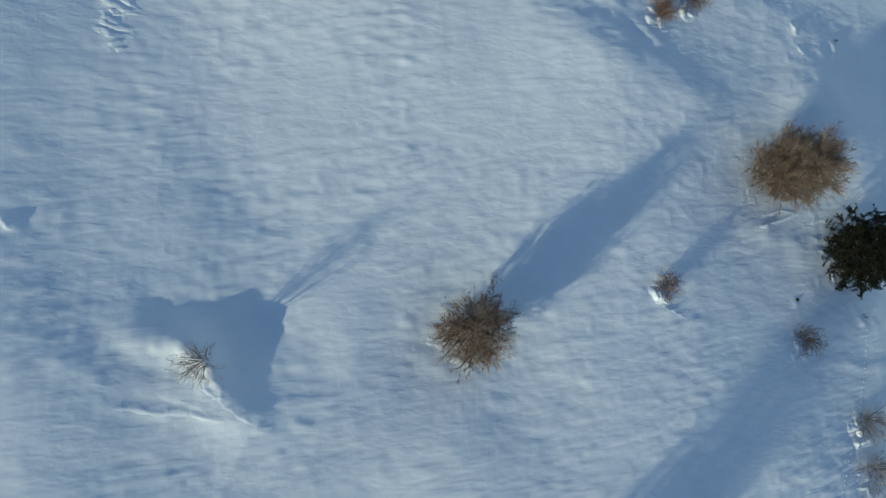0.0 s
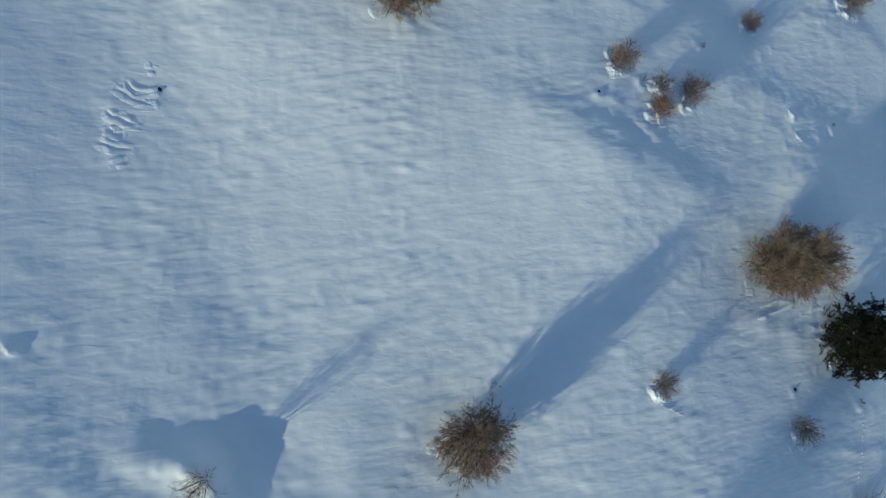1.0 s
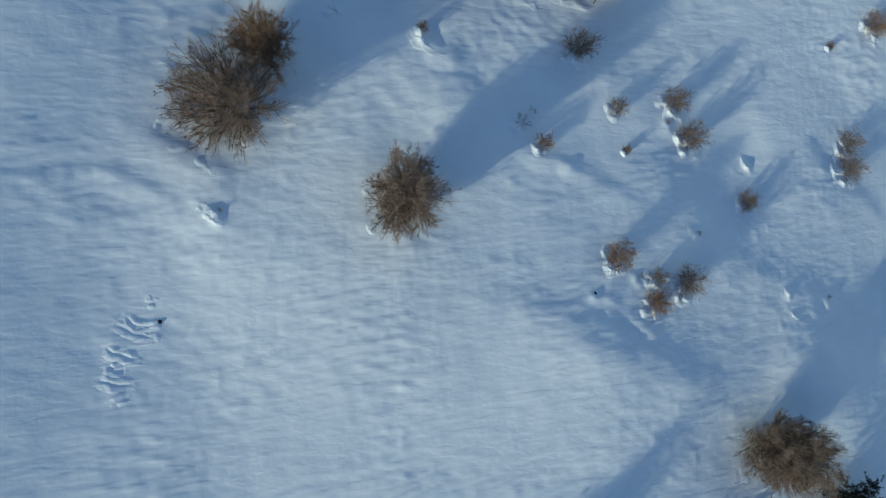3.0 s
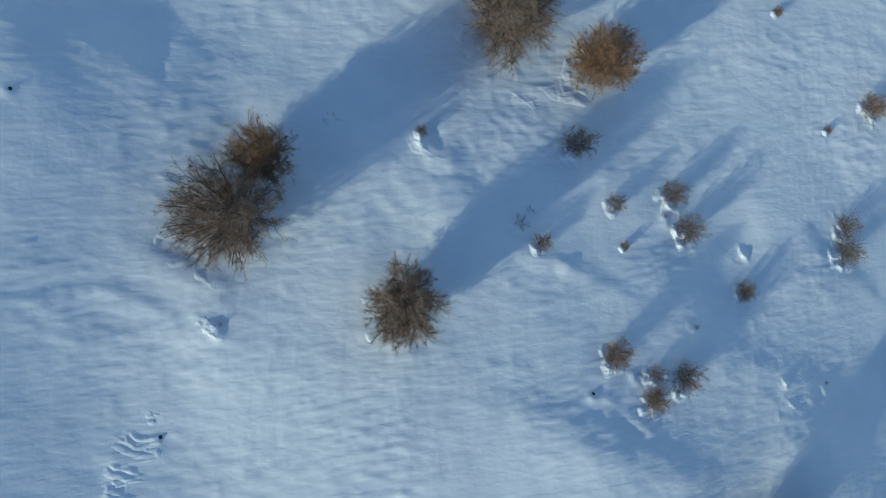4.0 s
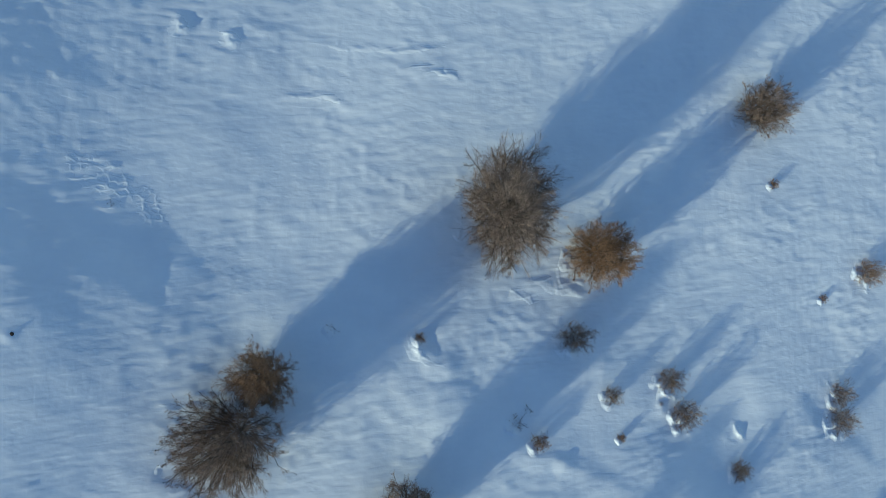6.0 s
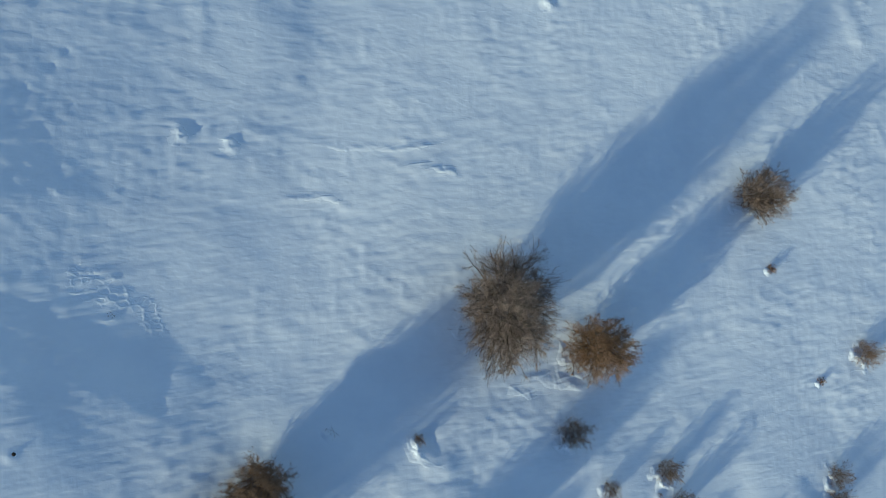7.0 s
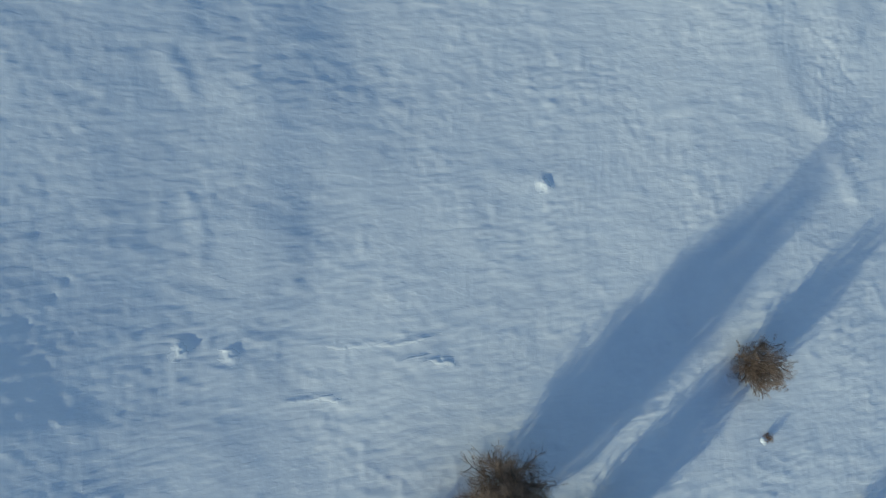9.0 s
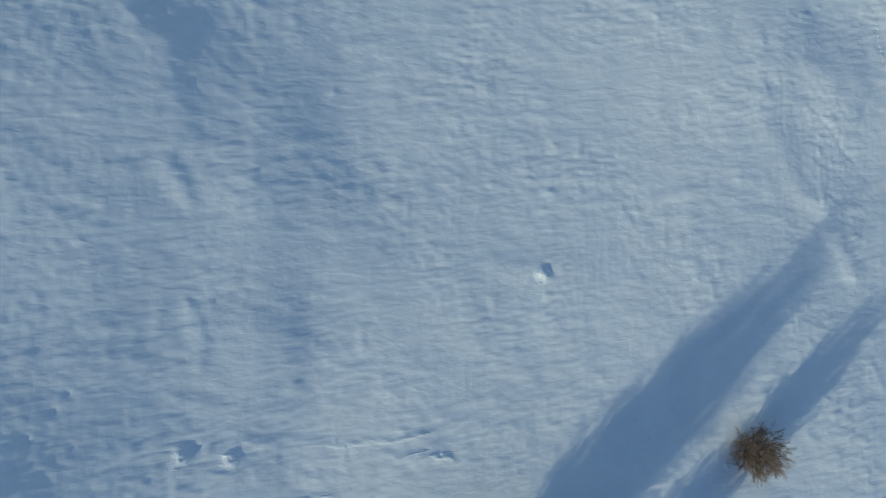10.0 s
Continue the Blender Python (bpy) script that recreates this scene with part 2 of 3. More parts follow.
# the big drift with its scooped lee
RIDGES += [(-15.0, -4.1, -12.7, -4.6, 1.3, 0.9, 0.22), (-12.7, -4.6, -11.7, -5.9, 0.9, 0.8, 0.34), (-11.7, -5.9, -10.0, -8.6, 0.8, 1.0, 0.15),
           (-16.5, -6.0, -12.0, -8.5, 3.0, 2.0, 0.15)]
DOMES += [(-9.6, -4.4, 2.2, 2.4, 2.4, -0.38)]
# broad swells, drift crests and hollows
RIDGES += [(3.3, 14.3, 10.1, 12.6, 3.0, 1.6, 0.13), (10.1, 12.6, 15.2, 10.3, 3.0, 1.5, 0.13), (15.2, 10.3, 19.4, 9.0, 2.5, 1.4, 0.08),
          (-16.5, -1.1, -14.1, -4.3, 0.9, 0.5, 0.04), (-6.7, -5.9, -0.1, -10.5, 4.0, 3.5, 0.34), (-0.1, -10.5, 3.6, -14.4, 4.0, 3.0, 0.28),
          (-16.0, -7.6, -12.9, -8.1, 0.35, 0.3, 0.045), (-12.9, -8.1, -10.2, -8.8, 0.35, 0.3, 0.06)]
RIDGES += [(-17.8, -5.5, -12.9, -7.1, 0.9, 0.6, 0.1), (-15.9, 24.6, -12.5, 22.7, 2.0, 0.5, 0.13), (-17.6, 22.8, -13.4, 20.3, 0.8, 0.5, 0.08),
          (-4.7, 26.0, -2.0, 19.2, 2.5, 2.0, 0.1), (-18.9, 35.0, -14.3, 32.2, 3.0, 2.0, 0.1), (-2.7, 43.6, -5.4, 38.8, 3.0, 2.0, 0.05),
          (-1.4, 31.4, 0.9, 30.3, 0.4, 0.5, 0.12), (-4.7, 31.1, 0.2, 28.6, 2.0, 1.2, 0.1)]
RIDGES += [(8.6, 23.7, 13.0, 21.3, 0.8, 0.6, 0.08), (4.5, 25.3, 8.2, 23.7, 0.8, 0.6, 0.1), (-11.2, 66.8, -10.5, 57.8, 3.5, 2.2, 0.2),
          (-10.5, 57.8, -11.7, 51.0, 3.5, 2.2, 0.18), (-14.5, 60.7, -14.1, 56.2, 0.45, 0.5, 0.05), (-8.1, 50.9, -1.8, 50.8, 0.3, 0.25, 0.045),
          (-1.8, 50.8, 2.7, 51.9, 0.3, 0.25, 0.035), (-2.5, 49.6, 1.5, 49.1, 0.3, 0.25, 0.07)]
RIDGES += [(-9.1, 47.5, -5.7, 47.1, 0.3, 0.25, 0.06), (-22.7, 47.2, -20.4, 47.4, 1.5, 1.0, 0.1), (-18.5, 79.1, -15.8, 76.4, 1.5, 0.8, 0.09),
          (-15.8, 76.4, -14.9, 70.5, 1.2, 0.8, 0.08), (-15.8, 69.0, -14.4, 67.0, 0.6, 0.35, 0.08), (-16.1, 79.8, -14.3, 76.5, 2.0, 1.2, 0.08),
          (-10.4, 80.6, -9.4, 70.6, 5.0, 3.0, 0.2), (-9.4, 70.6, -6.0, 64.4, 4.0, 2.5, 0.16)]
RIDGES += [(-8.6, 78.5, -8.4, 77.0, 0.3, 0.3, 0.04), (32.5, 63.9, 34.5, 60.9, 0.9, 0.7, 0.09), (31.3, 73.9, 34.9, 69.8, 0.22, 0.22, -0.03),
          (15.6, 66.1, 20.9, 67.8, 0.4, 0.3, 0.05), (4.3, 62.4, 7.6, 61.7, 0.7, 0.5, 0.05), (9.7, 61.6, 15.5, 61.0, 0.5, 0.4, 0.03),
          (-18.9, -4.4, -13.8, -5.7, 1.2, 0.8, 0.048), (9.4, 0.7, 10.9, 0.0, 0.3, 0.3, 0.054)]
RIDGES += [(20.3, 1.5, 27.2, -1.1, 0.8, 0.5, 0.06), (24.8, -7.5, 31.5, -8.4, 0.5, 0.4, 0.06), (23.0, -6.9, 24.7, -9.0, 0.5, 0.5, 0.06),
          (13.4, -3.6, 16.1, -4.7, 0.5, 0.4, 0.06), (2.7, -8.4, 3.7, -8.7, 0.3, 0.3, 0.048), (6.6, 35.4, 9.7, 34.9, 0.5, 0.4, 0.06),
          (18.4, 38.9, 26.1, 40.3, 0.4, 0.3, 0.03), (35.4, 53.7, 36.5, 51.0, 0.35, 0.3, 0.042)]
RIDGES += [(31.2, 47.8, 36.9, 50.0, 0.35, 0.3, 0.03), (32.6, 63.8, 34.6, 60.2, 0.6, 0.5, 0.03), (3.1, 17.9, 4.6, 17.8, 0.35, 0.3, 0.03),
          (12.0, 14.4, 13.6, 13.3, 0.4, 0.4, 0.06), (-4.3, 20.2, -1.7, 19.1, 0.5, 0.5, 0.072), (-11.2, 25.5, -7.3, 27.9, 0.5, 0.4, 0.042),
          (29.5, 10.4, 32.5, 4.5, 3.0, 3.0, 0.05), (-17.4, 39.9, -14.4, 36.1, 1.0, 0.7, 0.06)]
DOMES += [(27.8, 7.6, 4.0, 4.0, 4.0, 0.6), (-14.0, 0.3, 4.5, 3.5, 4.0, 0.22), (-10.5, 2.1, 2.0, 2.5, 3.0, -0.12),
          (-5.0, -4.5, 1.6, 5.0, 2.4, 0.3), (2.1, -6.3, 3.0, 3.0, 3.0, 0.15), (-13.0, 20.9, 0.35, 0.6, 0.8, 0.14),
          (-12.4, 20.3, 0.3, 0.5, 0.6, 0.12), (-0.7, 27.3, 2.5, 2.5, 2.5, 0.15)]
DOMES += [(-10.2, 34.5, 1.5, 2.5, 2.0, 0.14), (2.7, 32.8, 2.2, 1.4, 1.8, 0.11), (-1.4, 31.8, 0.4, 0.6, 0.8, 0.15),
          (24.2, 23.1, 2.0, 2.0, 2.0, 0.2), (-6.3, 74.0, 0.35, 0.4, 0.3, 0.06), (29.2, 72.9, 2.0, 2.6, 2.6, -0.15),
          (31.8, 66.7, 1.0, 1.4, 1.2, 0.12), (23.7, 76.8, 5.0, 4.5, 5.0, 0.32)]
DOMES += [(-1.2, 31.9, 0.3, 0.35, 0.5, 0.072), (20.4, 9.9, 4.0, 3.5, 4.0, 0.35), (25.0, 10.6, 3.0, 3.0, 3.0, 0.4),
          (-19.6, -8.7, 3.0, 3.0, 4.0, 0.2), (-18.1, 36.5, 1.6, 1.1, 2.0, 0.13), (-21.7, 35.0, 1.8, 1.2, 2.0, 0.12),
          (-14.4, 36.1, 1.4, 1.0, 1.3, 0.06), (-20.3, 37.5, 0.6, 0.5, 1.0, 0.06)]
DOMES += [(-22.6, 37.4, 0.6, 0.5, 0.9, 0.05)]

# long bent drift crests: first those with a dark lee, then those with a bright face
CRESTS += [([(4.0, 14.9), (6.1, 13.3), (11.3, 10.7), (14.4, 10.0), (19.0, 9.5)], 4.0, 2.0, 0.19),
           ([(0.0, 32.0), (0.6, 30.6), (2.7, 27.3), (4.5, 26.0)], 3.5, 1.6, 0.26),
           ([(9.6, 30.2), (12.4, 29.3), (14.8, 27.8), (16.0, 26.6)], 2.5, 1.4, 0.17),
           ([(12.0, 24.2), (14.2, 22.3), (15.8, 20.9), (16.6, 19.1), (20.0, 16.6), (24.2, 15.5), (29.1, 12.6)], 3.0, 1.7, 0.23),
           ([(26.0, 26.0), (26.8, 25.3), (29.3, 22.9), (34.6, 19.7)], 2.4, 1.0, 0.17),
           ([(24.4, 81.2), (32.5, 77.5), (36.8, 74.8)], 4.0, 2.4, 0.28),
           ([(-25.5, 37.5), (-23.4, 38.0), (-20.8, 38.3), (-18.4, 37.4), (-16.4, 35.1), (-12.3, 32.7)], 3.0, 3.0, 0.17)]
CRESTS += [([(-16.26, -3.78), (-12.98, -5.03), (-12.21, -7.08), (-10.25, -8.45), (-8.53, -9.07)], 1.6, 0.9, 0.1), ([(-17.96, -5.28), (-14.68, -6.53), (-13.91, -8.58), (-11.95, -9.95), (-10.23, -10.57)], 3.2, 1.5, -0.24),
           ([(26.7, 75.4), (29.0, 69.0), (33.1, 65.4), (35.0, 62.6)], 1.8, 3.0, 0.16),
           ([(-7.3, -2.2), (-4.4, -2.8), (-0.7, -5.0), (1.5, -7.0), (3.7, -8.7)], 2.6, 4.0, 0.17)]
DOMES += [(23.4, 27.4, 1.8, 1.8, 1.8, 0.12), (27.6, 22.0, 2.2, 2.0, 2.4, 0.12)]

# the slope's own rises and dips, with unseen rises added beyond to steer brightness
for cx, cy, r, h in [(0.0, -7.5, 5, -0.5), (-14, 12, 6, -0.4), (10, 16, 7, 0.65), (21.5, 10, 5, -0.4), (21.5, 24.5, 4, -0.5), (-6, 30, 5, 0.45),
                     (-22, 33, 4, 0.4), (-18.2, 39.6, 6, -0.6), (21, -11.5, 4, 0.35), (-12, 20, 4, 0.3), (-9, 47, 5, -0.3), (-20, 66, 6, 0.3), (-20.5, -5.5, 4.5, 0.5), (-33, 18, 12, 1.3), (-33, 44, 12, 1.25), (-33, 72, 12, 0.85), (-24, -15, 13, 1.55), (44, 46, 16, 1.0)]:
    DOMES.append((cx, cy, r, r, r, h))
# broad swells and hollows, gentle and round, fitted to make snow lighter or darker
for swells in (
        [(-14, 10, 9, -0.3), (-10, 38, 9, -0.37), (8, 8, 9, 0.27), (-8, 54, 9, -0.28), (-16, 20, 5.5, -0.28), (34, 20, 9, -0.27), (-18, 74, 5.5, 0.29), (20, 68, 9, 0.36), (-6, -4, 5.5, -0.21), (0, 20, 9, 0.32), (24, 54, 9, 0.28), (0, 34, 3.5, 0.21)],
        [(-26, 46, 5.5, 0.25), (-18, 4, 5.5, -0.28), (-6, 68, 5.5, -0.26), (-12, 38, 9, -0.39), (32, 16, 5.5, -0.28), (26, 74, 9, 0.22), (12, 24, 5.5, 0.16), (22, 42, 5.5, 0.24), (32, 30, 5.5, -0.21), (-6, 24, 3.5, 0.24), (2, 10, 5.5, 0.26), (14, 4, 9, 0.29)],
        [(-18, 76, 5.5, 0.28), (16, -12, 9, 0.25), (36, 82, 5.5, -0.23), (-6, -4, 3.5, -0.25), (-6, 50, 9, -0.25), (-16, 16, 9, -0.27), (20, 14, 9, 0.19), (6, 30, 3.5, 0.18), (-8, 32, 5.5, -0.19), (-26, 50, 3.5, 0.21)],
):
    for cx, cy, r, h in swells:
        DOMES.append((cx, cy, r, r, r, h))
# snow-covered tussocks
for cx, cy, r, h in [(-15.07, 51.17, 0.5, 0.12), (-12.38, 50.68, 0.5, 0.12), (8.06, 61.53, 0.6, 0.13), (0.98, 49.44, 0.35, 0.03),
                     (-20.9, 47.74, 0.3, 0.08), (-21.2, 1.46, 0.5, 0.10),
                     (21.64, 24.34, 0.4, 0.16), (24.44, 15.39, 0.4, 0.13), (25.09, 14.0, 0.35, 0.09)]:
    DOMES.append((cx, cy, 0.5 * r, 0.6 * r, r, 1.0 * h))
    DOMES.append((cx + 1.1 * r * AX, cy + 1.1 * r * AY, 0.7 * r, 1.2 * r, r, -0.25 * h))
# small pits with a bright far rim
for cx, cy, r in [(-21.2, 54.6, 0.42), (-20.7, 55.6, 0.25), (-22.5, 53.2, 0.45), (-23.0, 51.9, 0.3)]:
    DOMES.append((cx, cy, 0.8 * r, 0.6 * r, r, -0.07))

# ---- things that grow on it ----
def mesh_of(name, verts, quads, mat):
    me = bpy.data.meshes.new(name)
    me.vertices.add(len(verts))
    me.vertices.foreach_set("co", np.asarray(verts, dtype=np.float32).ravel())
    q = np.asarray(quads, dtype=np.int32)
    n, k = q.shape
    me.loops.add(n * k)
    me.loops.foreach_set("vertex_index", q.ravel())
    me.polygons.add(n)
    me.polygons.foreach_set("loop_start", np.arange(0, n * k, k, dtype=np.int32))
    me.polygons.foreach_set("use_smooth", np.ones(n, dtype=bool))
    me.update(calc_edges=True)
    me.materials.append(mat)
    return me


def part(name, me, parent, label="", kind=""):
    ob = new(name, me)
    ob.parent = parent
    return tagged(ob, label, kind=kind)


def tubes(paths, r0, r1, sides):
    """Tapered round branches along paths (n, k, 3), each with its own two radii."""
    n, k, _ = paths.shape
    d = paths[:, -1] - paths[:, 0]
    d = d / (np.linalg.norm(d, axis=1, keepdims=True) + 1e-9)
    ref = np.where(np.abs(d[:, 2:]) > 0.9, [[1.0, 0, 0]], [[0, 0, 1.0]])
    u = np.cross(d, ref)
    u /= np.linalg.norm(u, axis=1, keepdims=True)
    v = np.cross(d, u)
    s = np.linspace(0, 1, k)[None, :]
    r = r0[:, None] * (1 - s) + r1[:, None] * s
    ang = np.arange(sides) * 2 * np.pi / sides
    ring = u[:, None, None, :] * np.cos(ang)[None, None, :, None] + v[:, None, None, :] * np.sin(ang)[None, None, :, None]
    verts = paths[:, :, None, :] + ring * r[:, :, None, None]
    at = np.arange(n * k * sides).reshape(n, k, sides)
    nxt = np.roll(at, -1, axis=2)
    quads = np.stack([at[:, :-1], nxt[:, :-1], nxt[:, 1:], at[:, 1:]], -1).reshape(-1, 4)
    return verts.reshape(-1, 3), quads


def offshoots(rng, paths, count, low, length, spread, up, steps, curl):
    """count side branches on every path, between low and its tip."""
    n, k, _ = paths.shape
    s = low + (1 - low) * rng.rand(n, count)
    f = s * (k - 1)
    i = np.minimum(f.astype(int), k - 2)
    w = (f - i)[..., None]
    a = np.take_along_axis(paths, i[..., None].repeat(3, 2), 1)
    b = np.take_along_axis(paths, (i + 1)[..., None].repeat(3, 2), 1)
    start, tan = a * (1 - w) + b * w, b - a
    tan = tan / (np.linalg.norm(tan, axis=2, keepdims=True) + 1e-9)
    side = rng.randn(n, count, 3)
    side -= (side * tan).sum(2, keepdims=True) * tan
    side /= np.linalg.norm(side, axis=2, keepdims=True)
    way = tan * (1 - 0.5 * spread) + side * spread + np.array([0, 0, up])
    way /= np.linalg.norm(way, axis=2, keepdims=True)
    size = np.linalg.norm(paths[:, -1] - paths[:, 0], axis=1)[:, None] * length * (1.15 - 0.55 * s) * (0.6 + 0.8 * rng.rand(n, count))
    bend = rng.randn(n, count, 3) * curl + np.array([0, 0, 0.5 * curl])
    t = np.linspace(0, 1, steps)
    p = start[:, :, None] + size[:, :, None, None] * (way[:, :, None] * t[:, None] + bend[:, :, None] * (t * t)[:, None])
    return p.reshape(-1, steps, 3)


def slivers(rng, paths, wide):
    """The finest twigs, a pointed blade each."""
    d = paths[:, -1] - paths[:, 0]
    w = np.cross(d, rng.randn(len(d), 3))
    w *= wide / (np.linalg.norm(w, axis=1, keepdims=True) + 1e-9)
    v = np.stack([paths[:, 0] - w, paths[:, 0] + w, paths[:, -1] + 0.4 * w, paths[:, -1] - 0.4 * w], 1).reshape(-1, 3)
    return v, np.arange(len(v)).reshape(-1, 4)


def bare_shrub(name, seed, radius, tall, stems, counts, twig="brown", squash=(1.0, 1.0), turn=0.0, fruit=0, thick=1.0, vase=0.78, fine=0.0038, reach=0.83, sizes=(0.38, 0.46, 0.62), clump=0.3):
    """A leafless shrub or small tree of many stems that fan out from one foot."""
    rng = np.random.RandomState(seed)
    root = new(name)
    az = np.arange(stems) * 2.39996 + rng.rand(stems) * 0.9
    out = reach * radius * np.sqrt((np.arange(stems) + 0.5) / stems) * (0.9 + 0.2 * rng.rand(stems))
    top = 0.95 * tall * (1 - vase * (out / radius) ** 1.3) * (0.86 + 0.22 * rng.rand(stems))
    way = np.stack([np.cos(az) * squash[0], np.sin(az) * squash[1]], 1)
    c, s = math.cos(turn), math.sin(turn)
    way = way @ np.array([[c, s], [-s, c]])
    foot = np.concatenate([way * (clump * out)[:, None] * (0.6 + 0.8 * rng.rand(stems, 1)), np.full((stems, 1), -0.15)], 1)
    mid = np.concatenate([way * (0.68 * out)[:, None], (0.42 * top)[:, None]], 1) + rng.randn(stems, 3) * 0.04 * tall
    tip = np.concatenate([way * out[:, None], top[:, None]], 1)
    t = np.linspace(0, 1, 7)[None, :, None]
    p0 = foot[:, None] * (1 - t) ** 2 + 2 * mid[:, None] * t * (1 - t) + tip[:, None] * t * t
    p0 += rng.randn(*p0.shape) * 0.012 * tall * t
    girth = thick * (0.0055 * tall + 0.010) * (0.7 + 0.6 * rng.rand(stems))
    for i in range(stems):
        v, q = tubes(p0[i:i + 1], girth[i:i + 1], girth[i:i + 1] * 0.3, 6)
        part("stem", mesh_of("stem", v, q, BARK), root)
    n1, n2, n3 = counts
    p1 = offshoots(rng, p0, n1, 0.08, sizes[0], 0.58, 0.10, 4, 0.05)
    p2 = offshoots(rng, p1, n2, 0.05, sizes[1], 0.45, 0.10, 3, 0.05)
    g = thick * 0.0017 * tall + fine
    v, q = tubes(p1, np.full(len(p1), g), np.full(len(p1), 0.4 * g), 3)
    part("inner_crown", mesh_of("inner_crown", v, q, BARK), root, kind="stuff")
    sets = [tubes(p2, np.full(len(p2), 0.45 * g + 0.5 * fine), np.full(len(p2), fine), 3)]
    last = p2
    if n3:
        last = offshoots(rng, p2, 2 * n3, 0.0, sizes[2], 0.75, 0.08, 2, 0.0)
        sets.append(slivers(rng, last, fine))
    v = np.concatenate([a for a, _ in sets])
    q = np.concatenate([sets[0][1]] + [b + len(sets[0][0]) for _, b in sets[1:]])
    part("crown", mesh_of("crown", v, q, TWIG[twig]), root, kind="stuff")
    if fruit:
        tips = last[rng.choice(len(last), fruit), -1]
        o = np.array([[1, 0, 0], [0, 1, 0], [-1, 0, 0], [0, -1, 0], [0, 0, 1], [0, 0, -1]]) * 0.034
        v = (tips[:, None] + o[None] * (0.6 + 0.8 * rng.rand(fruit, 1, 1))).reshape(-1, 3)
        f = np.array([[0, 1, 4], [1, 2, 4], [2, 3, 4], [3, 0, 4], [1, 0, 5], [2, 1, 5], [3, 2, 5], [0, 3, 5]])
        q = (np.arange(fruit)[:, None, None] * 6 + f[None]).reshape(-1, 3)
        part("dry_fruit", mesh_of("dry_fruit", v, q, FRUIT), root, "shrivelled dark fruit", kind="stuff")
    return root


def conifer(name, seed, radius, tall):
    """A dense dark conifer: a trunk, limbs in whorls and sprays of needles."""
    rng = np.random.RandomState(seed)
    root = new(name)
    trunk = np.array([[[0, 0, -0.2], [0.03, 0, 0.35 * tall], [0, 0.04, 0.7 * tall], [0, 0, 0.97 * tall]]])
    v, q = tubes(trunk, np.array([0.16]), np.array([0.03]), 8)
    part("trunk", mesh_of("trunk", v, q, BARK), root)
    n = 106
    zf = np.linspace(0.06, 0.95, n)
    az = np.arange(n) * 2.39996
    reach = radius * (1 - zf) ** 0.55 * (0.78 + 0.35 * rng.rand(n))
    start = np.stack([np.zeros(n), np.zeros(n), zf * tall], 1)
    tip = start + np.stack([np.cos(az) * reach, np.sin(az) * reach, 0.18 * reach + rng.randn(n) * 0.06], 1)
    t = np.linspace(0, 1, 5)[None, :, None]
    p = start[:, None] * (1 - t) + tip[:, None] * t
    p[:, :, 2] -= 0.25 * (reach[:, None] * (t[..., 0] * (1 - t[..., 0])))
    v, q = tubes(p, np.full(n, 0.035), np.full(n, 0.01), 4)
    part("inner_crown", mesh_of("inner_crown", v, q, BARK), root, kind="stuff")
    sp = offshoots(rng, p, 28, 0.2, 0.26, 0.9, 0.15, 3, 0.1)
    nd = offshoots(rng, sp, 48, 0.0, 0.24, 0.8, 0.25, 2, 0.0)
    d = nd[:, 1] - nd[:, 0]
    w = np.cross(d, rng.randn(len(d), 3))
    w *= 0.022 / (np.linalg.norm(w, axis=1, keepdims=True) + 1e-9)
    v = np.stack([nd[:, 0] - 0.4 * w, nd[:, 0] + 0.4 * w, nd[:, 1] + w * 0.6, nd[:, 1] - w * 0.6], 1).reshape(-1, 3)
    q = np.arange(len(v)).reshape(-1, 4)
    part("foliage", mesh_of("foliage", v, q, NEEDLES), root, "dark green needle sprays", kind="stuff")
    return root


def stand(ob, x, y, sink=0.0, turn=0.0):
    ob.matrix_world = pose(x, y, ground_at(x, y) - sink, 0, 0, turn)
    return ob


HEAPS = []      # x, y, reach, height


def foot_snow(x, y, r):
    """A scooped lee behind a plant; the heap on its sunny side follows once the sheet is known."""
    DOMES.append((x + 0.5 * r * AX, y + 0.5 * r * AY, 0.6 * r, 1.0 * r, 0.8 * r, -0.06 * r))
    HEAPS.append((x, y, r))


TREES = "bare trees on the slope"
SHRUBS = "low shrubs in the snow"
